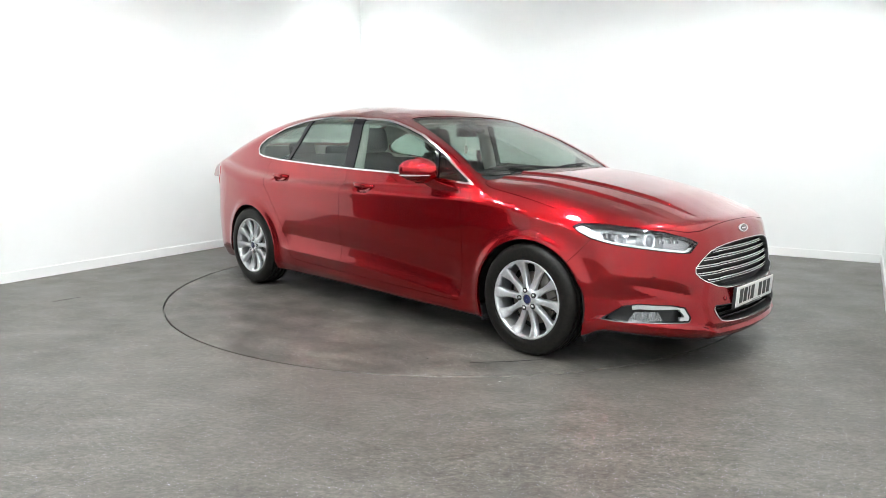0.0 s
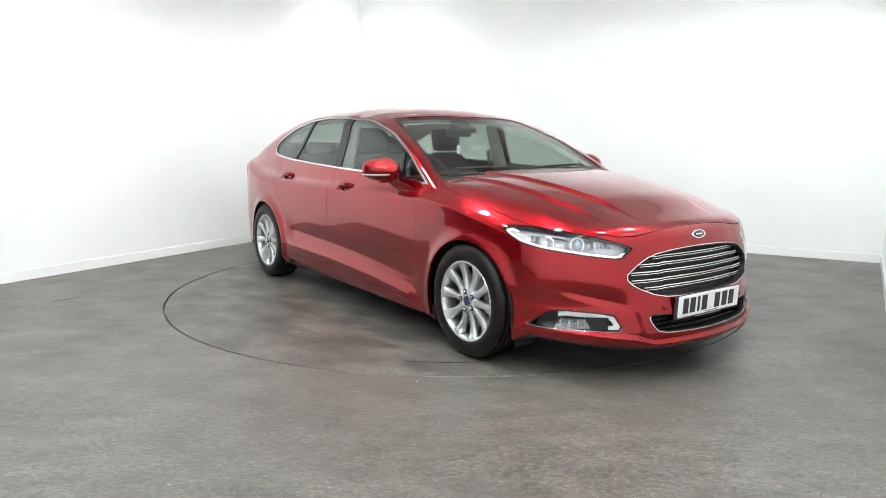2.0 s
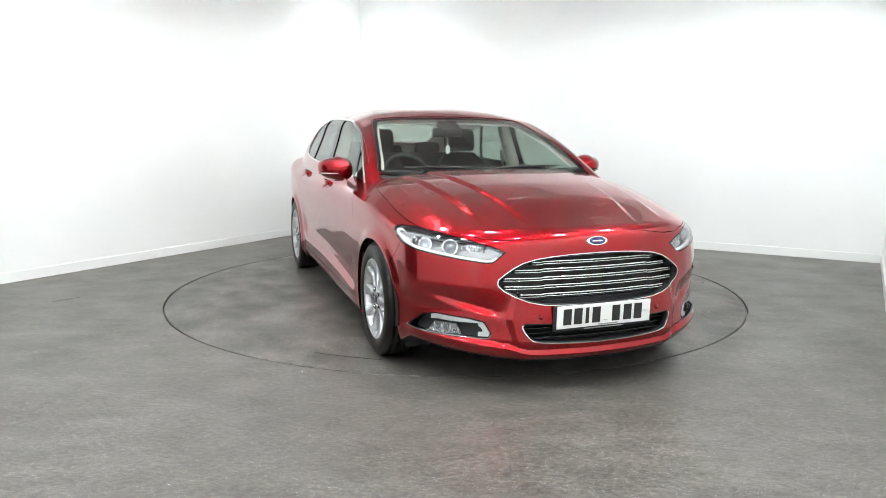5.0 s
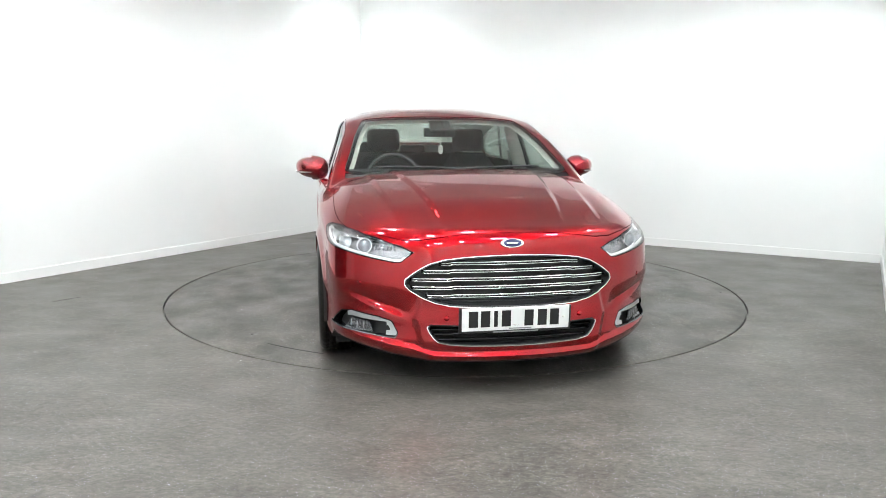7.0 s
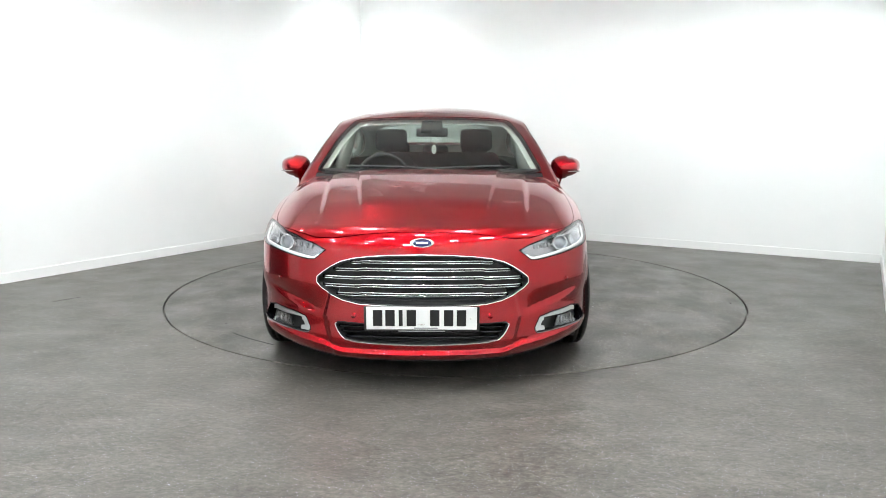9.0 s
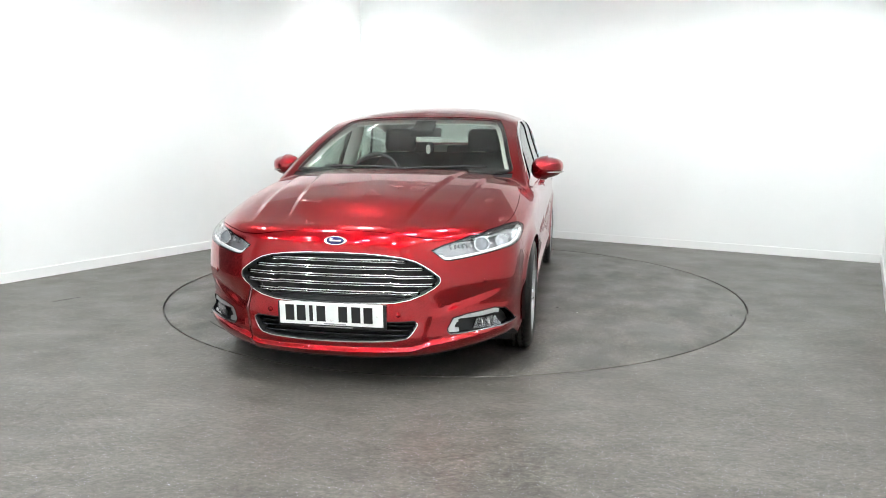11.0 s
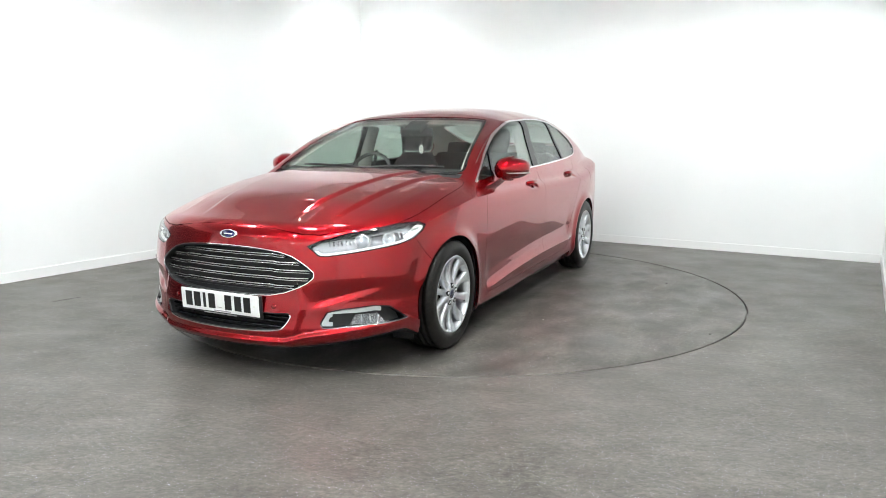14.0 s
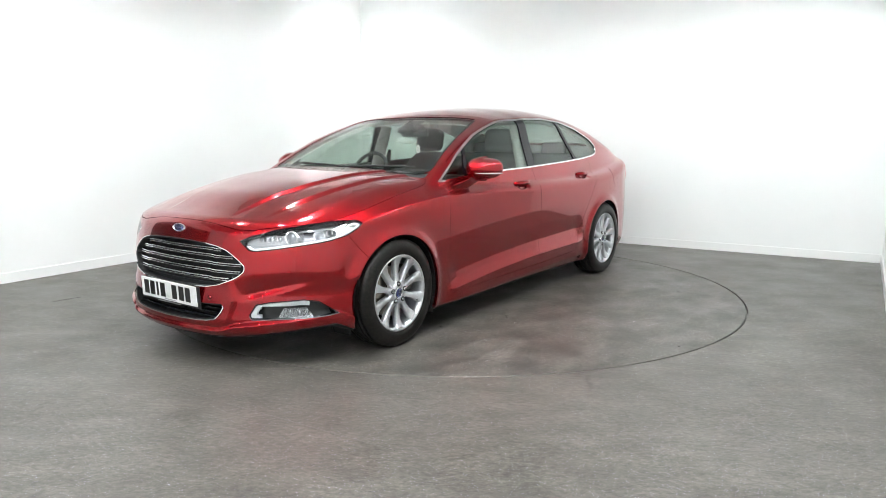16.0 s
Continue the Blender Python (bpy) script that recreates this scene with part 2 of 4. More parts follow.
lamp = ceiling_panel()
spots = [(a, b) for b in (-5.6, -4.5, -3.4, -2.3) for a in (-1.8, -.4, 1.0, 2.4) if (a, b) not in ((-1.8, -4.5), (-1.8, -3.4), (-.4, -3.4))]
# extra downlights added to brighten the right-hand floor and the car's top
spots += [(2.5, -1.1), (2.5, .1), (-.4, -1.2), (1.0, -1.2)]
lamp.matrix_basis = Matrix.Translation(room(*spots[0], HEIGHT)) @ pose(0, 0, 0, 0, 0, ROOM_TURN)
for s in spots[1:]:
    copy_thing(lamp, Matrix.Translation(room(*s, HEIGHT)) @ pose(0, 0, 0, 0, 0, ROOM_TURN))


def wall_fill_head():
    """An added wall fill light on a short stem: a white tube with a glowing disc deep inside, along -y."""
    thing = new("wall_fill_light")
    bm = bmesh.new()
    lathe(bm, [(.088, -.11), (.092, -.11), (.092, .08), (.06, .11), (.001, .112), (.001, .10), (.055, .098), (.088, .075)], 28)
    part("housing", bm, WHITE, thing)
    bm = bmesh.new()
    lathe(bm, [(.001, .0), (.086, .0), (.086, .006), (.001, .006)], 28)
    glow = material("fill_glow", (1, 1, 1), .5)
    b = glow.node_tree.nodes["Principled BSDF"]
    b.inputs["Emission Color"].default_value = (.94, .985, 1.0, 1)
    b.inputs["Emission Strength"].default_value = WALL_FILL_POWER
    part("diffuser", bm, glow, thing, "glowing white disc")
    bm = bmesh.new()
    tube(bm, [(0, .04, .08), (0, .05, .26)], .012, 8)
    part("stem", bm, WHITE, thing)
    return tagged(thing, "unseen white spotlight added to brighten the wall, switched on", "spotlight", "wall spotlights")


def aimed(at, target):
    d = (Vector(at) - Vector(target)).normalized()
    return Matrix.Translation(at) @ d.to_track_quat("Y", "Z").to_matrix().to_4x4()


# unseen spots added to brighten the walls; their tubes hide the glow from the car
aims = [(room(a, 1.45, HEIGHT - .28), room(a - .05, BACK, z)) for a, z in ((-2.6, 1.35), (-1.3, 1.35), (.1, 1.25), (1.3, 1.05), (2.1, .95), (2.75, .95))]
aims += [(room(-1.65, b, HEIGHT - .28), room(LEFT, b, 1.05)) for b in (2.2, .9, -.4, -1.7)]
aims += [(room(-1.75, 1.6, HEIGHT - .28), room(LEFT, BACK, 2.0))]
head = wall_fill_head()
head.matrix_basis = aimed(*aims[0])
for at, target in aims[1:]:
    copy_thing(head, aimed(at, target))


# ---- car body form: x forward, y to the car's left, z up, origin on the floor midway between the axles ----
def curve(points, soft, even=False, step=0.005):
    """A smooth function through the given points, eased over soft metres."""
    points = sorted(points)
    px = [p[0] for p in points]
    py = [p[1] for p in points]
    if even:
        px = [-a for a in px[:0:-1]] + px
        py = py[:0:-1] + py
    lo, hi = px[0] - 1.0, px[-1] + 1.0
    gx = np.arange(lo, hi, step)
    gy = np.interp(gx, px, py)
    s0 = (py[1] - py[0]) / (px[1] - px[0])
    s1 = (py[-1] - py[-2]) / (px[-1] - px[-2])
    gy = np.where(gx < px[0], py[0] + s0 * (gx - px[0]), gy)
    gy = np.where(gx > px[-1], py[-1] + s1 * (gx - px[-1]), gy)
    n = int(3 * soft / step) + 1
    k = np.exp(-0.5 * (np.arange(-n, n + 1) * step / soft) ** 2)
    k /= k.sum()
    gs = np.convolve(gy, k, mode="same")
    keep = slice(n + 1, -n - 1)
    tx, ty = gx[keep], gs[keep]
    return lambda v: np.interp(v, tx, ty)


def smax(a, b, k):
    h = np.maximum(k - np.abs(a - b), 0) / k
    return np.maximum(a, b) + h * h * k * 0.25


def smin(a, b, k):
    return -smax(-a, -b, k)


def step01(v):
    v = np.clip(v, 0, 1)
    return v * v * (3 - 2 * v)


WIDTH = curve([(-2.6, .70), (-2.3, .795), (-2.0, .858), (-1.6, .905), (-1.2, .914), (-.6, .908), (0, .905), (.6, .905), (1.0, .908), (1.4, .907), (1.7, .880), (1.9, .855), (2.3, .79)], .10)
CREASE = curve([(-2.4, 1.0), (-1.6, .99), (-.95, .972), (-.12, .948), (.4, .915), (.845, .872), (1.2, .84), (1.5, .80), (1.8, .74), (2.2, .62)], .12)
SECTION = curve([(-.90, -.10), (-.80, -.055), (-.745, -.018), (-.70, -.012), (-.62, -.002), (-.57, -.022), (-.51, -.028), (-.40, -.012), (-.28, -.001), (-.15, 0), (-.03, -.006), (0, -.013), (.012, -.028), (.05, -.078), (.10, -.15), (.2, -.32)], .007)
PLAIN = curve([(-.90, -.10), (-.80, -.055), (-.745, -.022), (-.70, -.016), (-.55, -.012), (-.40, -.008), (-.28, -.001), (-.15, 0), (-.03, -.006), (0, -.013), (.012, -.028), (.05, -.078), (.10, -.15), (.2, -.32)], .007)
NOSE = curve([(.10, 2.22), (.15, 2.290), (.19, 2.325), (.24, 2.338), (.30, 2.325), (.37, 2.318), (.43, 2.305), (.54, 2.285), (.64, 2.265), (.70, 2.248), (.76, 2.22), (.82, 2.17), (.95, 2.0)], .02)
NOSE_SWEEP = curve([(0, 0), (.13, .004), (.26, .016), (.4, .042), (.5, .073), (.6, .118), (.7, .185), (.78, .262), (.84, .345), (.88, .435), (.92, .60)], .025, True)
TAIL = curve([(.15, -2.28), (.25, -2.36), (.5, -2.385), (.8, -2.37), (.95, -2.35), (1.02, -2.33), (1.1, -2.24)], .03)
TAIL_SWEEP = curve([(0, 0), (.3, .014), (.5, .045), (.65, .10), (.75, .185), (.82, .29), (.87, .42), (.92, .70)], .03, True)
BONNET = curve([(-2.6, 1.035), (-2.3, 1.05), (-2.0, 1.04), (-1.6, 1.0), (-1, .97), (.6, .965), (1.0, .985), (1.3, .968), (1.6, .922), (1.9, .855), (2.1, .800), (2.2, .768), (2.3, .730)], .06)
BONNET_CROWN = curve([(0, 0), (.2, .002), (.4, .008), (.55, .018), (.65, .030), (.75, .052), (.82, .084), (.9, .14), (.95, .20)], .03, True)
ROOF = curve([(1.25, .82), (1.05, .945), (.95, .998), (.8, 1.085), (.65, 1.160), (.5, 1.228), (.25, 1.325), (.12, 1.374), (-.05, 1.416), (-.3, 1.448), (-.6, 1.457), (-.9, 1.442), (-1.2, 1.400), (-1.5, 1.326), (-1.8, 1.228), (-2.05, 1.138), (-2.2, 1.078), (-2.33, 1.05), (-2.5, .99)], .05)
ROOF_CROWN = curve([(0, 0), (.15, .002), (.3, .010), (.45, .028), (.55, .048), (.63, .072), (.72, .115)], .04, True)
CABIN = curve([(1.2, .83), (.97, .825), (.5, .826), (0, .826), (-.5, .824), (-1.0, .814), (-1.5, .79), (-1.8, .765), (-2.1, .72), (-2.4, .63)], .08)
LEAN = curve([(.7, .09), (.97, 0), (1.2, -.076), (1.36, -.116), (1.5, -.16)], .03)
BONNET_BOW = curve([(-2.5, .8), (.8, .75), (1.25, .78), (1.45, .95), (1.6, 1.08), (1.82, 1.3), (2.0, 1.65), (2.2, 2.0), (2.3, 2.1)], .08)
ROOF_BOW = curve([(-2.5, .5), (-1.9, .6), (-1.2, .9), (-.5, 1.0), (-.15, .9), (.2, .35), (.5, .18), (1.2, .22)], .08)
ARCH_X, ARCH_Z, ARCH_R = 1.425, .305, .354


def floor_line(x, y):
    """The lower edge of the body, which rises at the nose's corners."""
    return .155 + .068 * np.clip((y - .42) / .45, 0, 1) ** 1.1 * step01((x - 1.72) / .18)


def body_field(x, y, z):
    """Below nought inside the car's outer form."""
    y = np.abs(y)
    doors = step01((x + 1.02) / .16) * step01((.98 - x) / .16)
    side = WIDTH(x) + SECTION(z - CREASE(x)) * doors + PLAIN(z - CREASE(x)) * (1 - doors)
    for ax in (ARCH_X, -ARCH_X):
        r = np.sqrt((x - ax) ** 2 + (z - ARCH_Z) ** 2)
        side = side + .018 * np.exp(-((r - ARCH_R) / .045) ** 2) * (z > .1)
    for hx, hz in ((-.01, .872), (-1.063, .899)):
        side = side - .042 * np.exp(-((x - hx) / .066) ** 4 - ((z - hz) / .030) ** 4)
    f_side = (y - side) * .9
    ridge = .014 * step01((.29 + .17 * np.clip((2.2 - x) / 1.2, 0, 1.1) - y) / .032 + .5) * step01((2.15 - x) / .3) * step01((x - .75) / .2)
    ridge = ridge + .014 * step01((.50 + .12 * np.clip((2.2 - x) / 1.2, 0, 1.1) - y) / .036 + .5) * step01((2.1 - x) / .3) * step01((x - .75) / .2)
    f_top = (z - (BONNET(x) - BONNET_CROWN(y) * BONNET_BOW(x) + ridge)) * .93
    rise = z - (.40 + .30 * (y - .53))
    groove = np.where(rise > 0, np.exp(-np.maximum(rise, 0) / .048), 1 - step01(-rise / .040))
    hollow = .019 * groove * step01((y - .47) / .10) * step01((.865 - y) / .16) * step01((x - 1.70) / .15)
    plateau = .012 * step01((.47 - .25 * np.abs(z - .36) - y) / .03 + .5) * step01((.54 - z) / .08)
    ledge = floor_line(x, y) + .072 - .022 * step01((.50 - y) / .14) - z
    plateau = plateau + .024 * step01(ledge / .026 + .5) * step01((x - 1.70) / .15)
    taper = 1 + .22 * step01((.52 - z) / .14) + .25 * step01((.27 - z) / .12)
    f_front = (x - (NOSE(z) - NOSE_SWEEP(y) * taper - hollow + plateau)) * .85
    f_rear = (TAIL(z) + TAIL_SWEEP(y) - x) * .85
    f = smax(f_side, f_front, .035)
    f = smax(f, f_rear, .045)
    f = smax(f, f_top, .04)
    g_side = (y - (CABIN(x) + LEAN(z))) * .9
    g_top = (z - (ROOF(x) - ROOF_CROWN(y) * ROOF_BOW(x))) * .85
    g = smax(g_side, g_top, .05)
    g = smax(g, (.85 - z), .01)
    f = smin(f, g, .022)
    return smax(f, floor_line(x, y) - z, .03)


def body_normal(p):
    e = 1e-3
    n = np.stack([body_field(*(p + d).T) - body_field(*(p - d).T) for d in np.eye(3) * e], 1)
    return n / np.maximum(np.linalg.norm(n, axis=1), 1e-9)[:, None]


# ---- turning the form into panels ----
def sdf_poly(u, v, poly):
    """Signed distance to a closed outline, above nought inside."""
    p = np.array(poly, float)
    q = np.roll(p, -1, 0)
    best = np.full(u.shape, 1e9)
    odd = np.zeros(u.shape, bool)
    for (ax, ay), (bx, by) in zip(p, q):
        ex, ey = bx - ax, by - ay
        s = np.clip(((u - ax) * ex + (v - ay) * ey) / (ex * ex + ey * ey + 1e-12), 0, 1)
        best = np.minimum(best, (u - ax - s * ex) ** 2 + (v - ay - s * ey) ** 2)
        cross = ((ay > v) != (by > v)) & (u < (bx - ax) * (v - ay) / (by - ay + 1e-15) + ax)
        odd ^= cross
    d = np.sqrt(best)
    return np.where(odd, d, -d)


def both(half):
    """A half outline on y >= 0 from the centre to the centre, closed over both sides."""
    return half + [(-a, b) for a, b in half[::-1]]


def skin(h=0.0105):
    """The left half of the body form as triangles."""
    xs = np.arange(-2.47, 2.42, h)
    ys = np.arange(-h * 1.5, .97, h)
    zs = np.arange(.11, 1.49, h)
    f = body_field(xs[:, None, None], ys[None, :, None], zs[None, None, :]).astype(np.float32)
    ins = f < 0
    c = [ins[i:ins.shape[0] - 1 + i, j:ins.shape[1] - 1 + j, k:ins.shape[2] - 1 + k] for i in (0, 1) for j in (0, 1) for k in (0, 1)]
    total = sum(a.astype(np.int8) for a in c)
    act = (total > 0) & (total < 8)
    ids = np.full(act.shape, -1, np.int64)
    cells = np.argwhere(act)
    ids[act] = np.arange(len(cells))
    v = np.stack([xs[cells[:, 0]], ys[cells[:, 1]], zs[cells[:, 2]]], 1) + h / 2
    for _ in range(5):
        val = body_field(*v.T)
        e = 1e-3
        g = np.stack([(body_field(*(v + d).T) - body_field(*(v - d).T)) / (2 * e) for d in np.eye(3) * e], 1)
        move = -val[:, None] * g / np.maximum((g * g).sum(1), .05)[:, None]
        ln = np.linalg.norm(move, axis=1)
        v = v + move * np.minimum(1, .6 * h / np.maximum(ln, 1e-9))[:, None]
    tris = []
    for ax in range(3):
        lo = [slice(None)] * 3
        hi = [slice(None)] * 3
        lo[ax], hi[ax] = slice(0, -1), slice(1, None)
        a, b = ins[tuple(lo)], ins[tuple(hi)]
        e = np.argwhere(a != b)
        o1, o2 = [d for d in range(3) if d != ax]
        e = e[(e[:, o1] > 0) & (e[:, o2] > 0) & (e[:, o1] < ids.shape[o1]) & (e[:, o2] < ids.shape[o2])]
        quad = []
        for d1, d2 in ((1, 1), (0, 1), (0, 0), (1, 0)):
            w = e.copy()
            w[:, o1] -= d1
            w[:, o2] -= d2
            quad.append(ids[w[:, 0], w[:, 1], w[:, 2]])
        q = np.stack(quad, 1)
        q = q[(q >= 0).all(1)]
        tris += [q[:, [0, 1, 2]], q[:, [0, 2, 3]]]
    t = np.concatenate(tris)
    n = body_normal(v)
    fn = np.cross(v[t[:, 1]] - v[t[:, 0]], v[t[:, 2]] - v[t[:, 0]])
    back = (fn * n[t].mean(1)).sum(1) < 0
    t[back] = t[back][:, ::-1]
    return clip(v, t, lambda p: p[:, 1])


def clip(v, t, fn):
    """Keep the side of the skin where fn is above nought, cut along its zero line."""
    if len(t) == 0:
        return v, t
    f = fn(v)
    f = np.where(np.abs(f) < 1e-6, 1e-6, f)
    s = f > 0
    k = s[t].sum(1)
    out = [t[k == 3]]
    edges, rows = [], []
    for count in (1, 2):
        tt = t[k == count]
        lone = s[tt] if count == 1 else ~s[tt]
        r = np.argmax(lone, 1)
        i = np.arange(len(tt))
        a, b, c = tt[i, r], tt[i, (r + 1) % 3], tt[i, (r + 2) % 3]
        edges.append(np.concatenate([np.stack([a, b], 1), np.stack([a, c], 1)]))
        rows.append((a, b, c))
    e = np.sort(np.concatenate(edges), 1)
    if len(e):
        u, inv = np.unique(e, axis=0, return_inverse=True)
        inv = inv.reshape(-1)
        w = f[u[:, 0]] / (f[u[:, 0]] - f[u[:, 1]])
        nv = v[u[:, 0]] + (v[u[:, 1]] - v[u[:, 0]]) * w[:, None]
        base = len(v)
        v = np.concatenate([v, nv])
        at = 0
        for count, (a, b, c) in zip((1, 2), rows):
            m = len(a)
            p, q = base + inv[at:at + m], base + inv[at + m:at + 2 * m]
            at += 2 * m
            if count == 1:
                out.append(np.stack([a, p, q], 1))
            else:
                out += [np.stack([p, b, c], 1), np.stack([p, c, q], 1)]
    t = np.concatenate(out)
    used, inv = np.unique(t, return_inverse=True)
    return v[used], inv.reshape(-1, 3)


def region(base, *fns):
    v, t = base
    for fn in fns:
        v, t = clip(v, t, fn)
    return v, t


def panel_mesh(name, piece, thick=.012, lift=0.0, sides="both"):
    """A skin piece as a mesh with thickness. sides: both halves in one mesh, or left or right alone."""
    v, t = piece
    n = body_normal(v)
    outer = v + n * lift
    inner = v + n * (lift - thick)
    und = np.sort(np.concatenate([t[:, [0, 1]], t[:, [1, 2]], t[:, [2, 0]]]), 1)
    u, cnt = np.unique(und, axis=0, return_counts=True)
    rim_set = u[cnt == 1]
    mid = (np.abs(v[rim_set[:, 0], 1]) < 2e-4) & (np.abs(v[rim_set[:, 1], 1]) < 2e-4)
    if sides == "both":
        rim_set = rim_set[~mid]
    key = set(map(tuple, rim_set))
    dire = np.concatenate([t[:, [0, 1]], t[:, [1, 2]], t[:, [2, 0]]])
    rim = np.array([d for d in dire if (min(d), max(d)) in key], int).reshape(-1, 2)
    m = len(v)
    verts = np.concatenate([outer, inner])
    faces = t.tolist() + (t[:, ::-1] + m).tolist()
    loops = [n[t].reshape(-1, 3), -n[t[:, ::-1]].reshape(-1, 3)]
    if len(rim):
        walls = np.stack([rim[:, 1], rim[:, 0], rim[:, 0] + m, rim[:, 1] + m], 1)
        w = np.cross(verts[walls[:, 2]] - verts[walls[:, 0]], verts[walls[:, 3]] - verts[walls[:, 1]])
        w /= np.maximum(np.linalg.norm(w, axis=1), 1e-12)[:, None]
        faces += walls.tolist()
        loops.append(np.repeat(w, 4, 0))
    loops = np.concatenate(loops)
    turned = np.concatenate([np.arange(k, k + len(f))[::-1] for k, f in zip(np.cumsum([0] + [len(f) for f in faces[:-1]]), faces)])
    if sides == "right":
        verts, faces, loops = verts * [1, -1, 1], [f[::-1] for f in faces], loops[turned] * [1, -1, 1]
    elif sides == "both":
        k = len(verts)
        other = np.arange(k) + k
        mid = np.abs(np.concatenate([v, v])[:, 1]) < 2e-4
        other[mid] = np.arange(k)[mid]
        verts[mid, 1] = 0
        faces = faces + [[int(other[i]) for i in f[::-1]] for f in faces]
        loops = np.concatenate([loops, loops[turned] * [1, -1, 1]])
        verts = np.concatenate([verts, verts * [1, -1, 1]])
    used = np.unique(np.concatenate([np.array(f) for f in faces]))
    re = np.full(len(verts), -1)
    re[used] = np.arange(len(used))
    me = bpy.data.meshes.new(name)
    me.from_pydata(verts[used].tolist(), [], [[int(re[i]) for i in f] for f in faces])
    me.update()
    me.polygons.foreach_set("use_smooth", [True] * len(me.polygons))
    me.normals_split_custom_set(loops.tolist())
    return me


def panel(name, piece, material, parent, thick=.012, lift=0.0, sides="both", label=""):
    me = panel_mesh(name, piece, thick, lift, sides)
    me.materials.append(material)
    ob = new(name, me)
    ob.parent = parent
    if label:
        ob["label"] = label
    return ob


def pair(name, piece, material, parent, thick=.012, lift=0.0, label=""):
    return [panel(name, piece, material, parent, thick, lift, s, label) for s in ("left", "right")]


def surface_x(y, z):
    """How far forward the nose stands at a width and height."""
    xs = np.arange(2.5, 1.2, -.002)
    f = body_field(xs, np.full_like(xs, y), np.full_like(xs, z))
    return float(xs[np.argmax(f < 0)])


def surface_y(x, z):
    ys = np.arange(1.1, .3, -.001)
    f = body_field(np.full_like(ys, x), ys, np.full_like(ys, z))
    return float(ys[np.argmax(f < 0)])


# ---- the car ----
car = tagged(new("car"), "glossy metallic red hatchback with chrome window trim on a turntable", "car")
SKIN = skin()

def eased(outline, times=1):
    """The outline with its corners cut round."""
    for _ in range(times):
        out = []
        for (ax, ay), (bx, by) in zip(outline, outline[1:] + outline[:1]):
            out += [(ax * .75 + bx * .25, ay * .75 + by * .25), (ax * .25 + bx * .75, ay * .25 + by * .75)]
        outline = out
    return outline


DLO = [(.975, .928), (.83, 1.015), (.695, 1.098), (.56, 1.168), (.434, 1.225), (.30, 1.270), (.184, 1.303), (.06, 1.332), (-.074, 1.350), (-.33, 1.362), (-.6, 1.358), (-.87, 1.336), (-1.145, 1.285), (-1.417, 1.199), (-1.50, 1.150), (-1.515, 1.105), (-1.485, 1.065), (-1.40, 1.046), (-1.137, 1.024), (-.668, 1.002), (-.188, .983), (.45, .966), (.80, .938)]
SCREEN = eased(both([(0, .992), (.3, .986), (.5, .972), (.65, .955), (.72, .93), (.738, .89), (.705, .78), (.655, .52), (.60, .26), (.575, .17), (.54, .145), (.3, .148), (0, .15)]), 2)
REAR_SCREEN = eased(both([(0, -1.28), (.35, -1.27), (.5, -1.25), (.545, -1.30), (.56, -1.6), (.53, -1.92), (.48, -1.97), (0, -2.0)]), 2)
BONNET_LINE = eased(both([(0, 2.200), (.3, 2.195), (.42, 2.185), (.48, 2.165), (.53, 2.148), (.645, 2.068), (.74, 1.95), (.785, 1.83), (.81, 1.70), (.82, 1.53), (.815, 1.3), (.80, 1.1), (.78, 1.01), (.74, .99), (.65, 1.01), (.5, 1.03), (.3, 1.045), (0, 1.05)]), 1)
LAMP = [(-.003, .672), (.05, .698), (.18, .735), (.337, .757), (.506, .769), (.603, .768), (.645, .750), (.612, .722), (.542, .690), (.433, .668), (.307, .652), (.169, .633), (.07, .620), (.04, .623)]
GRILLE = eased(both([(0, .660), (.206, .655), (.371, .634), (.458, .588), (.527, .532), (.472, .479), (.345, .428), (.178, .421), (0, .42)]), 1)
INTAKE = eased(both([(0, .340), (.32, .340), (.425, .345), (.396, .283), (.357, .250), (.177, .243), (0, .241)]), 1)
FOG = [(-.012, .290), (.025, .348), (.10, .362), (.268, .371), (.35, .358), (.41, .316), (.46, .280), (.40, .275), (.237, .272), (.10, .267), (.003, .266)]
FRONT_DOOR = [(.80, 1.6), (.80, .945), (.88, .90), (.92, .84), (.935, .70), (.94, .5), (.93, .33), (.90, .228), (-.22, .252), (-.247, .30), (-.25, .6), (-.235, .8), (-.235, 1.0), (-.235, 1.6)]
REAR_DOOR = [(-.235, 1.6), (-.235, 1.0), (-.235, .8), (-.25, .6), (-.247, .30), (-.22, .252), (-.82, .276), (-.87, .31), (-.915, .42), (-.98, .53), (-1.08, .68), (-1.15, .78), (-1.24, .88), (-1.30, .97), (-1.22, 1.10), (-.95, 1.6)]


def lamp_a(p):
    return -(p[:, 0] - 2.19) * .83 + (p[:, 1] - .46) * .55


def fog_a(p):
    return -(p[:, 0] - 2.22) * .75 + (p[:, 1] - .565) * .66


def cabin_side(p):
    """Just inside the cabin's flank: what lies further in belongs to the roof."""
    return CABIN(p[:, 0]) + LEAN(np.maximum(p[:, 2], .97)) - .030


def in_dlo(p):
    return np.minimum(sdf_poly(p[:, 0], p[:, 2], DLO), p[:, 1] - cabin_side(p))


def in_screen(p):
    return np.minimum(sdf_poly(p[:, 1], p[:, 0], SCREEN), p[:, 2] - .93)


def in_rear(p):
    return np.minimum(sdf_poly(p[:, 1], p[:, 0], REAR_SCREEN), p[:, 2] - 1.0)


def in_bonnet(p):
    return np.minimum(sdf_poly(p[:, 1], p[:, 0], BONNET_LINE), p[:, 2] - .60)


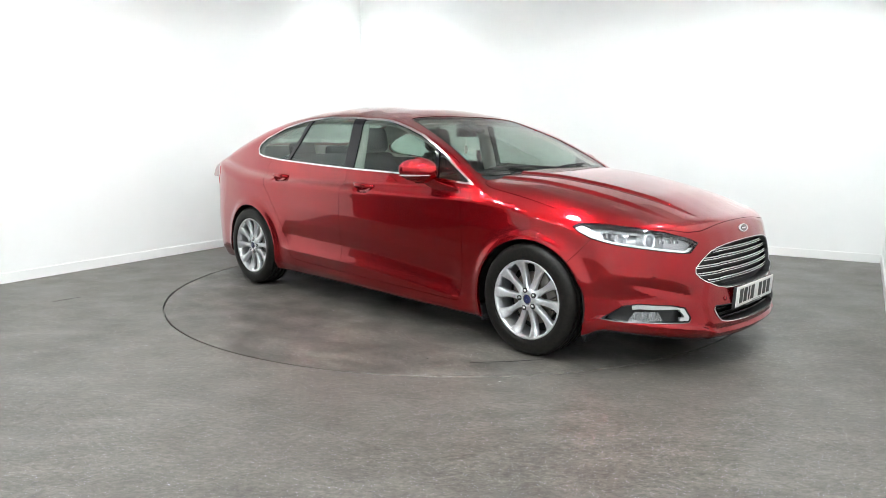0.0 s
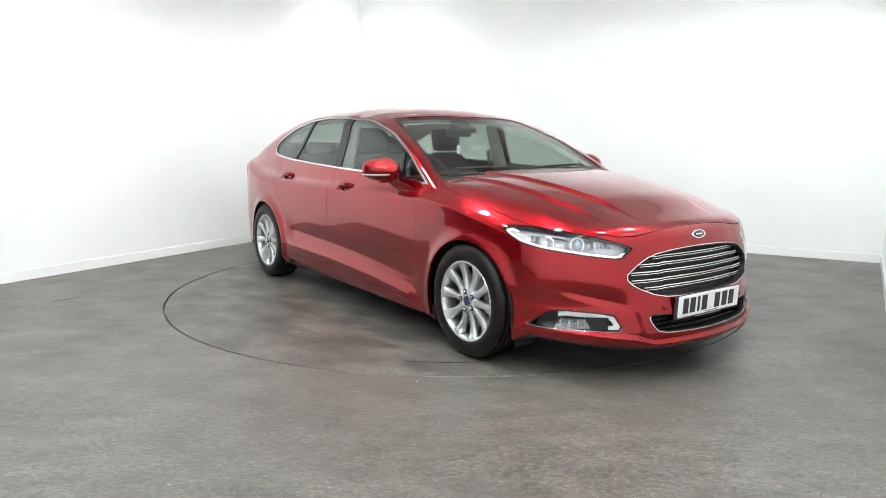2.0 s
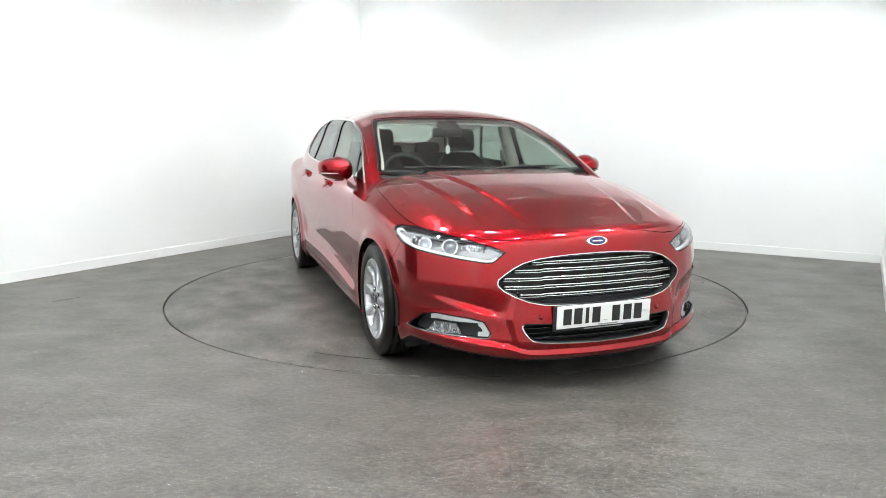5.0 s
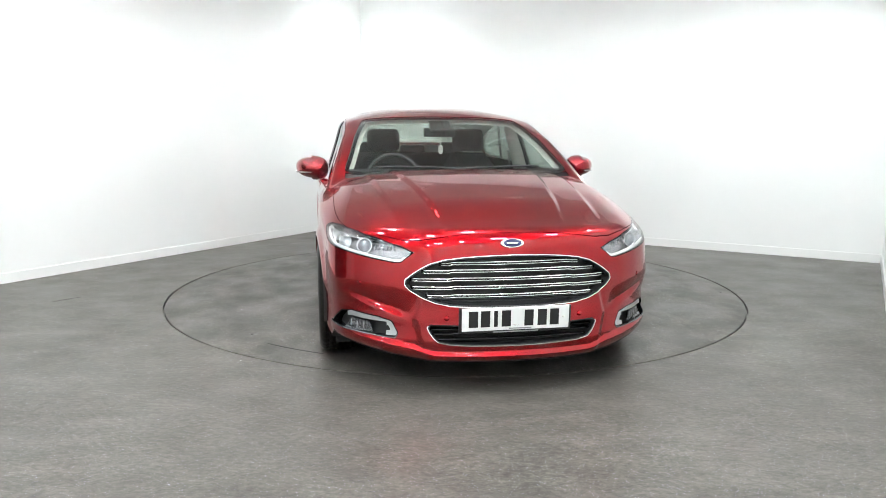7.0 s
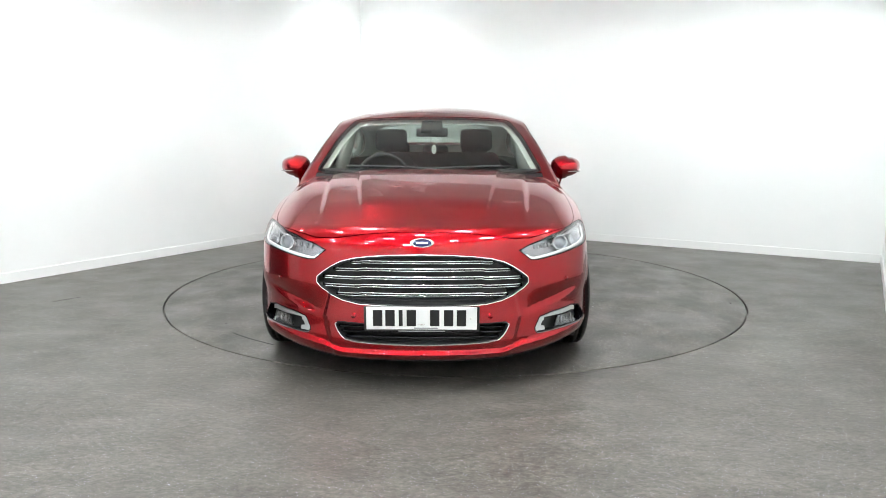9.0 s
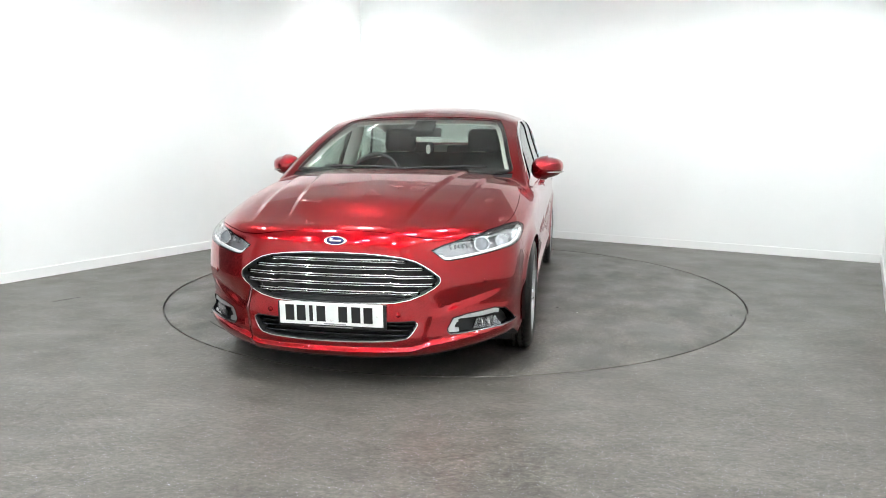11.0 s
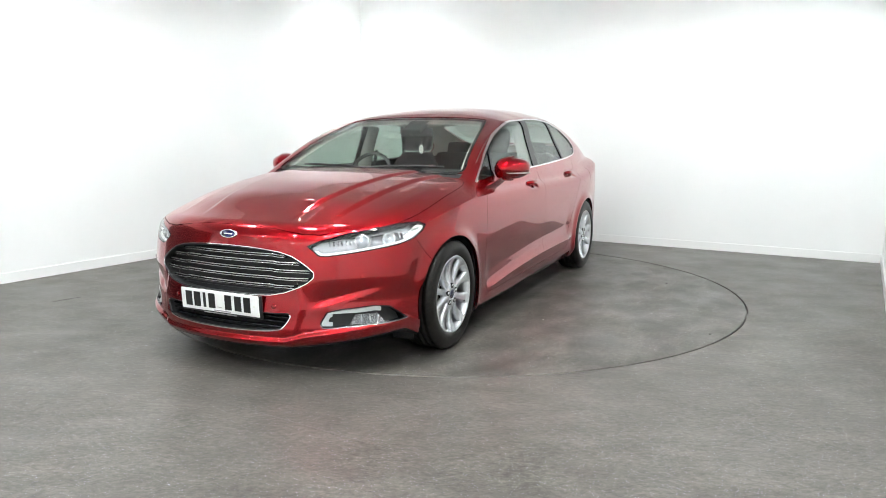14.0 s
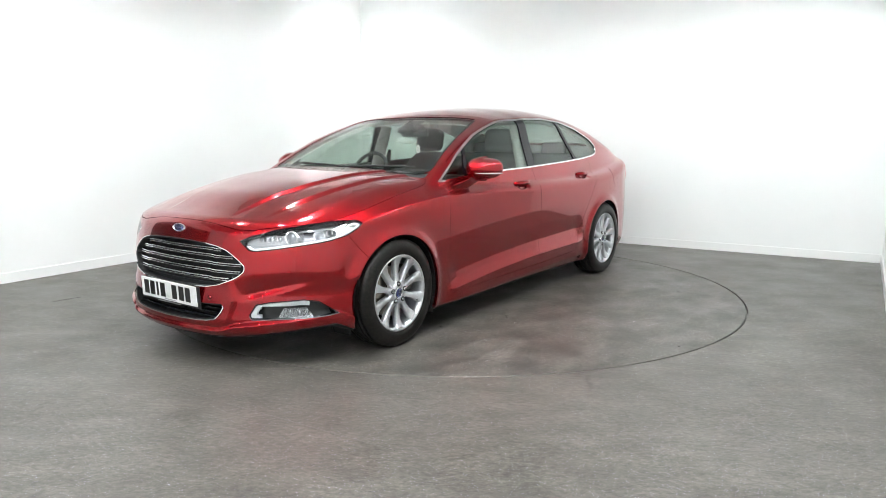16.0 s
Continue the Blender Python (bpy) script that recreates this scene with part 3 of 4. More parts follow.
def in_cowl(p):
    return np.minimum(np.minimum(in_ring(p), p[:, 2] - .9), np.minimum(.735 - p[:, 1], 1.1 - p[:, 0]))


def in_ring(p):
    reach = curve([(0, 1.048), (.3, 1.043), (.5, 1.028), (.65, 1.008), (.76, .98)], .02, True)
    low = curve([(0, .988), (.3, .982), (.5, .968), (.65, .951), (.76, .92)], .02, True)
    return np.minimum(reach(p[:, 1]) - p[:, 0], p[:, 0] - low(p[:, 1]))


def in_lamp(p):
    return np.minimum(sdf_poly(lamp_a(p), p[:, 2], LAMP), np.minimum(p[:, 0] - 1.4, p[:, 1] - .3))


def in_grille(p):
    return np.minimum(sdf_poly(p[:, 1], p[:, 2], GRILLE), p[:, 0] - 1.9)


def in_intake(p):
    return np.minimum(sdf_poly(p[:, 1], p[:, 2], INTAKE), p[:, 0] - 1.9)


def in_fog(p):
    return np.minimum(sdf_poly(fog_a(p), p[:, 2], FOG), np.minimum(p[:, 0] - 1.7, p[:, 1] - .3))


def in_arch(p):
    r = np.minimum(np.hypot(p[:, 0] - ARCH_X, p[:, 2] - ARCH_Z), np.hypot(p[:, 0] + ARCH_X, p[:, 2] - ARCH_Z))
    return np.minimum(ARCH_R - r, p[:, 1] - .45)


def in_front_door(p):
    return np.minimum(sdf_poly(p[:, 0], p[:, 2], FRONT_DOOR), p[:, 1] - cabin_side(p))


def in_rear_door(p):
    return np.minimum(sdf_poly(p[:, 0], p[:, 2], REAR_DOOR), p[:, 1] - cabin_side(p))


def in_bumper(p):
    """Everything ahead of the seam from wheel arch to lamp."""
    seam = 1.66 + (p[:, 2] - .54) * .9
    return np.minimum(p[:, 0] - np.where(p[:, 2] < .54, 1.55, seam), .78 - p[:, 2])


def in_under(p):
    return floor_line(p[:, 0], np.abs(p[:, 1])) + .008 - p[:, 2]


def off(fn, d=0.0):
    return lambda p: -fn(p) - d


def on(fn, d=0.0):
    return lambda p: fn(p) - d


S = .0014
OPEN = [off(in_under), off(in_arch)]
outer = region(SKIN, *OPEN, off(in_lamp), off(in_grille), off(in_intake), off(in_fog), off(in_screen), off(in_rear), off(in_cowl))
pair("front_door", region(outer, on(in_front_door, S), off(in_dlo)), PAINT, car)
pair("rear_door", region(outer, on(in_rear_door, S), off(in_dlo)), PAINT, car)
rest = region(outer, off(in_front_door, S), off(in_rear_door, S), off(in_dlo))
panel("bonnet", region(rest, on(in_bonnet, S)), PAINT, car)
rest = region(rest, off(in_bonnet, S))
panel("front_bumper", region(rest, on(in_bumper, .0015)), PAINT, car)
rest = region(rest, off(in_bumper, .0015))
front_wing = lambda p: np.minimum(p[:, 0] - .74, np.maximum(.93 - p[:, 2], p[:, 0] - .80))
pair("front_wing", region(rest, front_wing, lambda p: p[:, 1] - .3), PAINT, car, thick=.006)
panel("body", region(rest, off(front_wing)), PAINT, car, thick=.006)
panel("underbody", region(SKIN, in_under, off(in_arch)), DARK, car, lift=.002, label="black underbody")
panel("cowl", region(SKIN, in_cowl), BLACK, car, lift=-.012, label="black plastic scuttle panel")
# door sills below the doors keep the body colour; lining behind the shut lines
panel("inner_shell", region(SKIN, lambda p: np.maximum(.93 - p[:, 2], p[:, 0] - 1.06), off(in_arch, .004), off(in_lamp, .006), off(in_grille, .006), off(in_intake, .006), off(in_fog, .006), off(in_under)), PAINT, car, thick=.004, lift=-.016, label="red painted inner panels")

# glass
FRAME = .0100
panel("windscreen", region(SKIN, on(in_screen, .002)), GLASS, car, thick=.005, lift=-.004, label="green-tinted laminated windscreen").visible_shadow = False
panel("windscreen_border", region(SKIN, on(in_screen, .002), lambda p: np.where((p[:, 0] < .30) | (p[:, 0] > .9), .035, .026) - in_screen(p)), GLOSS, car, thick=.002, lift=-.0095, label="black printed glass border")
panel("rear_window", region(SKIN, on(in_rear, .002)), GLASS, car, thick=.005, lift=-.004).visible_shadow = False
pair("window_trim", region(SKIN, in_dlo, lambda p: FRAME - in_dlo(p)), CHROME, car, thick=.014, lift=.004, label="bright chrome window surround")


def between(lo, hi, lean=.30):
    return lambda p: np.minimum(p[:, 0] + (p[:, 2] - 1.0) * lean - lo, hi - (p[:, 0] + (p[:, 2] - 1.0) * lean))


pane = region(SKIN, on(in_dlo, FRAME))
PILLAR = (-.287, -.178)
pair("pillar_cover", region(pane, between(*PILLAR, 0)), GLOSS, car, thick=.01, lift=.001, label="gloss black door pillar cover")
pair("quarter_light_bar", region(pane, between(.632, .660, .3)), GLOSS, car, thick=.01, lift=.001)
pair("rear_light_bar", region(pane, between(-1.058, -1.015, -.68)), GLOSS, car, thick=.01, lift=.001)
for nm, lo, hi, l1, l2 in (("front_quarter_glass", .660, 9, .3, .3), ("rear_quarter_glass", -9, -1.058, .3, -.68)):
    for ob in pair(nm, region(pane, lambda p: p[:, 0] + (p[:, 2] - 1) * l1 - lo, lambda p: hi - p[:, 0] - (p[:, 2] - 1) * l2), PRIVACY, car, thick=.004, lift=-.005):
        ob.visible_shadow = False
for ob in pair("front_door_glass", region(pane, lambda p: p[:, 0] - PILLAR[1], lambda p: .632 - p[:, 0] - (p[:, 2] - 1) * .3), PRIVACY, car, thick=.004, lift=-.005):
    ob.visible_shadow = False
for ob in pair("rear_door_glass", region(pane, lambda p: PILLAR[0] - p[:, 0], lambda p: p[:, 0] - (p[:, 2] - 1) * .68 + 1.015), PRIVACY, car, thick=.004, lift=-.005):
    ob.visible_shadow = False
# pale lining inside roof and pillars
panel("inner_trim", region(SKIN, lambda p: np.minimum(p[:, 2] - .86, 1.03 - p[:, 2]), lambda p: .012 - in_dlo(p), lambda p: .90 - p[:, 0], off(in_rear, .0)), BLACK, car, thick=.004, lift=-.030, label="black inner door trim")
panel("headlining", region(SKIN, lambda p: p[:, 2] - 1.032, off(in_dlo, -.012), lambda p: .046 - in_screen(p), off(in_rear, -.03)), CREAM, car, thick=.004, lift=-.038, label="pale grey headlining and pillar trim")


def wheel_arch(side, ax):
    bm = bmesh.new()
    n = 24
    rows = []
    for y in (.90 if ax > 0 else .90, .60):
        rows.append([bm.verts.new((ax + (ARCH_R + .004) * math.cos(math.pi * (i / n * 1.10 - .05)), side * (y - .012 if y > .8 else y), ARCH_Z + (ARCH_R + .004) * math.sin(math.pi * (i / n * 1.10 - .05)))) for i in range(n + 1)])
    for i in range(n):
        bm.faces.new((rows[0][i], rows[0][i + 1], rows[1][i + 1], rows[1][i]))
    bm.faces.new(rows[1])
    bmesh.ops.solidify(bm, geom=bm.faces[:], thickness=.004)
    return part("wheel_arch_liner", bm, DARK, car, "black felt wheel arch liner")


for s in (1, -1):
    for ax in (ARCH_X, -ARCH_X):
        wheel_arch(s, ax)


# ---- wheels ----
TYRE_R, WHEEL_Z, WHEEL_Y = .319, .3185, .812


def build_wheel():
    """A ten-spoke wheel on the y axis, its face towards +y."""
    bm = bmesh.new()
    lathe(bm, [(.196, -.09), (.205, .06), (.208, .088), (.217, .098), (.224, .098), (.226, .092), (.222, .085), (.215, -.09)], 64, close=True)
    hubs = lathe(bm, [(.028, .083), (.034, .086), (.060, .084), (.070, .074), (.072, .045), (.03, .045)], 40, close=True)
    bmesh.ops.recalc_face_normals(bm, faces=bm.faces[:])
    wheel = part("wheel", bm, ALLOY, car, "silver ten-spoke alloy wheel")
    bm = bmesh.new()
    rows = []
    for r, wd, y, dp in ((.055, .020, .084, .035), (.085, .0165, .078, .034), (.12, .0160, .075, .033), (.155, .0190, .077, .032), (.185, .0255, .084, .028), (.205, .0330, .092, .022), (.216, .039, .097, .014)):
        c = .012 * ((r - .055) / .15) ** 2
        rows.append([bm.verts.new(((r * math.cos(c)) - o * math.sin(c), yy, r * math.sin(c) + o * math.cos(c))) for o, yy in ((-wd, y - dp), (-wd, y - .007), (-wd * .72, y), (0, y - .004), (wd * .72, y), (wd, y - .007), (wd, y - dp))])
    for p, q in zip(rows, rows[1:]):
        for i in range(6):
            bm.faces.new((p[i], p[i + 1], q[i + 1], q[i]))
    bm.faces.new(rows[-1])
    bmesh.ops.recalc_face_normals(bm, faces=bm.faces[:])
    spoke = part("spoke", bm, ALLOY, wheel)
    for k in range(1, 10):
        ob = new("spoke", spoke.data)
        ob.parent = wheel
        ob.rotation_euler = (0, 2 * math.pi * k / 10, 0)
    bm = bmesh.new()
    prof = [(.214, .088), (.228, .100), (.245, .1045), (.266, .105), (.288, .101), (.304, .092), (.313, .081)]
    for y in (.055, .02, -.02, -.055):
        prof += [(TYRE_R - .001, y + .008), (TYRE_R - .010, y + .005), (TYRE_R - .010, y - .005), (TYRE_R - .001, y - .008)]
    prof += [(.313, -.081), (.304, -.092), (.266, -.105), (.228, -.100), (.214, -.088)]
    rings = lathe(bm, prof, 160)
    for ring, (r, y) in zip(rings, prof):
        if r > .308:
            for i, v in enumerate(ring):
                if (i + int(abs(y) * 60)) % 4 == 0:
                    f = (r - .0025) / r
                    v.co.x *= f
                    v.co.z *= f
    for v in bm.verts:
        if v.co.z < -.306:
            v.co.z = max(v.co.z, -.3175)
    part("tyre", bm, RUBBER, wheel, "black rubber tyre with fine tread")
    bm = bmesh.new()
    lathe(bm, [(.001, .087), (.020, .087), (.026, .085), (.027, .078)], 32)
    part("centre_cap", bm, BLUE, wheel, "blue oval wheel centre cap")
    bm = bmesh.new()
    lathe(bm, [(.026, .0855), (.0285, .0875), (.031, .0855)], 32)
    part("cap_ring", bm, CHROME, wheel)
    nut = None
    for k in range(5):
        w = 2 * math.pi * (k + .25) / 5 + .31
        if nut is None:
            bm = bmesh.new()
            lathe(bm, [(.001, .0), (.007, .0), (.0095, -.004), (.0095, -.02)], 12, pose(0, .093, 0))
            nut = part("wheel_nut", bm, CHROME, wheel)
            # a black ring paints the shade of the recess round each nut
            bm = bmesh.new()
            lathe(bm, [(.0095, .0), (.0150, .001), (.0150, -.012), (.0095, -.012)], 16, pose(0, .0865, 0), close=True)
            shade_ring = part("nut_shade_ring", bm, BLACK, wheel)
        ob = nut if k == 0 else new("wheel_nut", nut.data)
        ob.parent = wheel
        ob.location = (.052 * math.cos(w), 0, .052 * math.sin(w))
        ring_ob = shade_ring if k == 0 else new("nut_shade_ring", shade_ring.data)
        ring_ob.parent = wheel
        ring_ob.location = ob.location
    bm = bmesh.new()
    lathe(bm, [(.05, .02), (.07, .022), (.145, .022), (.148, .018), (.148, .0), (.05, .0)], 48, close=True)
    part("brake_disc", bm, material("worn_steel", (.28, .25, .22), .4, .9), wheel, "worn steel brake disc")
    bm = bmesh.new()
    box(bm, (.07, .05, .16), pose(-.13, .02, .02), .012)
    part("brake_caliper", bm, material("cast_iron", (.12, .11, .10), .6, .4), wheel)
    bm = bmesh.new()
    lathe(bm, [(.001, -.02), (.195, -.02), (.195, -.03), (.001, -.03)], 40)
    part("inner_plate", bm, DARK, wheel)
    bm = bmesh.new()
    tube(bm, [(.195 * math.cos(3.9), .078, .195 * math.sin(3.9)), (.172 * math.cos(3.9), .092, .172 * math.sin(3.9))], .0035)
    part("valve", bm, BLACK, wheel)
    return wheel


wheel = build_wheel()
wheel.matrix_basis = pose(ARCH_X, WHEEL_Y, WHEEL_Z, 0, 20, 0)
copy_thing(wheel, pose(-ARCH_X, WHEEL_Y - .004, WHEEL_Z, 0, 47, 0))
copy_thing(wheel, pose(ARCH_X, -WHEEL_Y, WHEEL_Z, 0, 33, 180))
copy_thing(wheel, pose(-ARCH_X, -WHEEL_Y + .004, WHEEL_Z, 0, 5, 180))


# ---- lamps, grille and front details ----
def placed(name, bm, material, label="", parent=None, smooth=True):
    return part(name, bm, material, parent or car, label, smooth)


def mirrored(bm):
    """A copy of the mesh on the car's other side."""
    other = bm.copy()
    for v in other.verts:
        v.co.y = -v.co.y
    bmesh.ops.reverse_faces(other, faces=other.faces[:])
    return other


def twins(name, bm, material, parents=(None, None), label=""):
    other = mirrored(bm)
    return [placed(name, bm, material, label, parents[0]), placed(name, other, material, label, parents[1])]


def lamp_point(a, z, depth=0.0):
    """A point on the lamp's surface at a along it and height z, set in by depth."""
    best = None
    for x in np.arange(2.3, 1.45, -.004):
        y = (a + (x - 2.19) * .83) / .55 + .46
        if 0 < y < 1 and body_field(np.array([x]), np.array([y]), np.array([z]))[0] < 0:
            best = np.array([[x, y, z]])
            break
    n = body_normal(best)[0]
    return Vector(best[0] - n * depth), Vector(n)


GREYGLASS = material("projector_glass", (.30, .32, .34), .05, .2, 1.0)
DARKSILVER = material("dark_silver", (.52, .52, .54), .22, .6)
lamp_skin = region(SKIN, on(in_lamp, .001))
housings = pair("headlamp", region(SKIN, on(in_lamp, .004)), DARKSILVER, car, thick=.004, lift=-.062, label="headlamp with clear lens, silver reflectors and projector")
walls = region(SKIN, on(in_lamp, .0), lambda p: .006 - in_lamp(p))
for h, s in zip(housings, ("left", "right")):
    panel("bezel", walls, GLOSS, h, thick=.066, lift=-.003, sides=s, label="gloss black lamp bezel")
    panel("lens", lamp_skin, LENS, h, thick=.003, lift=-.001, sides=s, label="clear polycarbonate lens").visible_shadow = False
    strip = region(SKIN, on(in_lamp, .007), lambda p: .0175 - in_lamp(p), lambda p: .663 + .115 * np.clip((lamp_a(p) - .25) / .4, 0, 1) - .012 * (lamp_a(p) < .1) - p[:, 2])
    panel("daytime_light", strip, WHITE, h, thick=.01, lift=-.014, sides=s, label="white light guide along the lower edge")
    brow = region(SKIN, on(in_lamp, .008), lambda p: np.maximum(p[:, 2] - .715 - .03 * np.clip(lamp_a(p) / .4, 0, 1), lamp_a(p) - .49))
    panel("upper_reflector", brow, REFLECTOR, h, thick=.008, lift=-.03, sides=s, label="faceted silver reflector")
    inner = region(SKIN, on(in_lamp, .008), lambda p: .17 - lamp_a(p))
    panel("indicator", inner, material("smoked_reflector", (.50, .50, .52), .2, .7), h, thick=.008, lift=-.04, sides=s, label="grey indicator chamber")


def facing(n):
    """The turn that brings the y axis of a lathe onto a direction."""
    return Vector(n).to_track_quat("Y", "Z").to_matrix().to_4x4()


def lamp_round(name, a, z, r, depth, mats, label):
    at, n = lamp_point(a, z, depth)
    d = (n * .5 + Vector((.86, .0, 0))).normalized()
    m = Matrix.Translation(at) @ facing(d)
    bm = bmesh.new()
    lathe(bm, [(r * .80, .012), (r, .016), (r * 1.04, .010), (r * 1.04, -.05), (r * .8, -.05)], 40, m, close=True)
    rings = twins(name, bm, mats[0], housings, label)
    bm = bmesh.new()
    lathe(bm, [(.0005, .014), (r * .35, .012), (r * .62, .004), (r * .8, -.006)], 40, m)
    twins("projector_lens", bm, mats[1], rings)
    bm = bmesh.new()
    lathe(bm, [(.0005, -.012), (r * .8, -.010), (r * .8, -.02), (.0005, -.022)], 40, m)
    twins("projector_bowl", bm, mats[2], rings)


lamp_round("projector", .25, .697, .038, .036, (REFLECTOR, GREYGLASS, DARKSILVER), "round projector with chrome ring")
lamp_round("main_beam", .40, .712, .032, .038, (REFLECTOR, LENS, REFLECTOR), "round silver reflector bowl")
for j, (a0, a1) in enumerate(((.44, .56), (.09, .19))):
    for k in range(5 if j == 0 else 6):
        a = a0 + (a1 - a0) * k / (4 if j == 0 else 5)
        lo, n = lamp_point(a, .672 + .045 * a + (.02 if j == 0 else 0), .034)
        hi, n = lamp_point(a, .705 + .055 * a + (.012 if j == 0 else -.012), .034)
        bm = bmesh.new()
        tube(bm, [lo, lo.lerp(hi, .5) + n * .004, hi], .005, 6)
        twins("reflector_rib", bm, REFLECTOR if k % 2 else DARKSILVER, housings)

# grille
panel("grille_backing", region(SKIN, on(in_grille, -.004)), BLACK, car, thick=.006, lift=-.055, label="black grille mesh backing")
panel("grille_wall", region(SKIN, on(in_grille, 0), lambda p: .006 - in_grille(p)), BLACK, car, thick=.055, lift=-.001)
panel("grille_surround", region(SKIN, on(in_grille, -.001), lambda p: .0034 - in_grille(p)), CHROME, car, thick=.02, lift=.003, label="bright chrome grille surround")


def grille_half(z):
    w = np.arange(0, .6, .002)
    return float(w[np.argmin(sdf_poly(w, np.full_like(w, z), GRILLE) > .012)])


def bar(bm, z, half, depth, tall, deep):
    n = 64
    prof = [(-tall, 0), (-tall * .6, deep * .35), (0, deep * .5), (tall * .6, deep * .35), (tall, 0), (tall, -deep), (-tall, -deep)]
    rows = []
    for i in range(n + 1):
        y = half * (2 * i / n - 1)
        x = float(NOSE(z) - NOSE_SWEEP(np.array([abs(y)]))[0]) - depth
        sag = .005 * float(step01((abs(y) - .285) / .02)) if half > .3 else 0.0
        rows.append([bm.verts.new((x + dx - sag, y, z + dz - sag)) for dz, dx in prof])
    for p, q in zip(rows, rows[1:]):
        for i in range(len(prof)):
            j = (i + 1) % len(prof)
            bm.faces.new((p[i], q[i], q[j], p[j]))
    bm.faces.new(rows[0])
    bm.faces.new(rows[-1][::-1])
    bmesh.ops.recalc_face_normals(bm, faces=bm.faces[:])


for z in (.621, .586, .548, .510, .471):
    h = grille_half(z)
    bm = bmesh.new()
    bar(bm, z, h - .006, .020, .0080, .014)
    gb = placed("grille_bar", bm, GLOSS, "dark grille bar with two chrome edges")
    for dz, tall in ((.0056, .0034), (-.0056, .0026)):
        bm = bmesh.new()
        bar(bm, z + dz, h - .012, .0135, tall, .006)
        placed("chrome_edge", bm, CHROME, parent=gb)
for z in (.447,):
    bm = bmesh.new()
    bar(bm, z, grille_half(z) - .01, .03, .006, .012)
    placed("grille_bar", bm, BLACK)

# lower intake
panel("intake_backing", region(SKIN, on(in_intake, -.004)), DARK, car, thick=.006, lift=-.06, label="black lower intake mesh")
panel("intake_wall", region(SKIN, on(in_intake, 0), lambda p: .005 - in_intake(p)), BLACK, car, thick=.06, lift=-.001)
panel("intake_trim", region(SKIN, on(in_intake, -.001), lambda p: .0035 - in_intake(p), lambda p: .335 - p[:, 2]), CHROME, car, thick=.014, lift=.004, label="thin chrome intake trim")
for z in (.318, .295, .270):
    bm = bmesh.new()
    w = np.arange(0, .6, .002)
    h = float(w[np.argmin(sdf_poly(w, np.full_like(w, z), INTAKE) > .008)])
    bar(bm, z, h, .022, .005, .014)
    placed("intake_bar", bm, GLOSS)

# number plate: its characters stand as plain bars
bm = bmesh.new()
box(bm, (.008, .520, .111), None, .003)
plate = placed("number_plate", bm, WHITE, "white number plate with dark bars", smooth=False)
plate.matrix_basis = pose(2.3295, 0, .3695, 0, 3, 0)
bm = bmesh.new()
box(bm, (.012, .545, .122), None, .004)
holder = placed("plate_holder", bm, BLACK, smooth=False)
holder.matrix_basis = pose(2.318, 0, .363, 0, 3, 0)
INK = material("plate_black", (.012, .012, .012), .4)
for k, y in enumerate((-.206, -.148, -.098, -.048, .062, .127, .187)):
    bm = bmesh.new()
    wide = .018 if k == 2 else .044
    box(bm, (.002, wide, .078), pose(.0046, y, .002))
    placed("character_bar", bm, INK, parent=plate, smooth=False)
bm = bmesh.new()
box(bm, (.002, .11, .005), pose(.0046, .02, -.047))
placed("maker_strip", bm, material("plate_grey", (.3, .3, .3), .5), parent=plate, smooth=False)
for y in (-.225, .232):
    bm = bmesh.new()
    lathe(bm, [(.0005, .0015), (.005, .001), (.006, 0)], 12, pose(.004, y, 0, 0, 0, -90))
    placed("plate_screw", bm, CARD, parent=plate)
bm = bmesh.new()
box(bm, (.004, .22, .005), pose(2.327, .0, .306))
placed("holder_strip", bm, material("dull_print", (.25, .25, .25), .5), "pale strip of unreadable print", smooth=False)

# badge above the grille
bm = bmesh.new()
bx = surface_x(0, .713)
m = pose(bx + .001, 0, .713, 0, -16, 0) @ pose(0, 0, 0, 0, 0, -90) @ Matrix.Diagonal((1, 1, .40, 1))
lathe(bm, [(.0005, .004), (.047, .004), (.049, .003)], 40, m)
badge = placed("badge", bm, BLUE, "blue oval badge with bright rim")
bm = bmesh.new()
lathe(bm, [(.043, .003), (.0465, .0068), (.055, .006), (.0585, .002), (.0585, -.006), (.043, -.006)], 40, m, close=True)
placed("rim", bm, CHROME, parent=badge)
bm = bmesh.new()
box(bm, (.056, .0012, .016), m @ pose(0, .0046, 0), .0005)
placed("emblem", bm, CHROME, parent=badge, smooth=False)

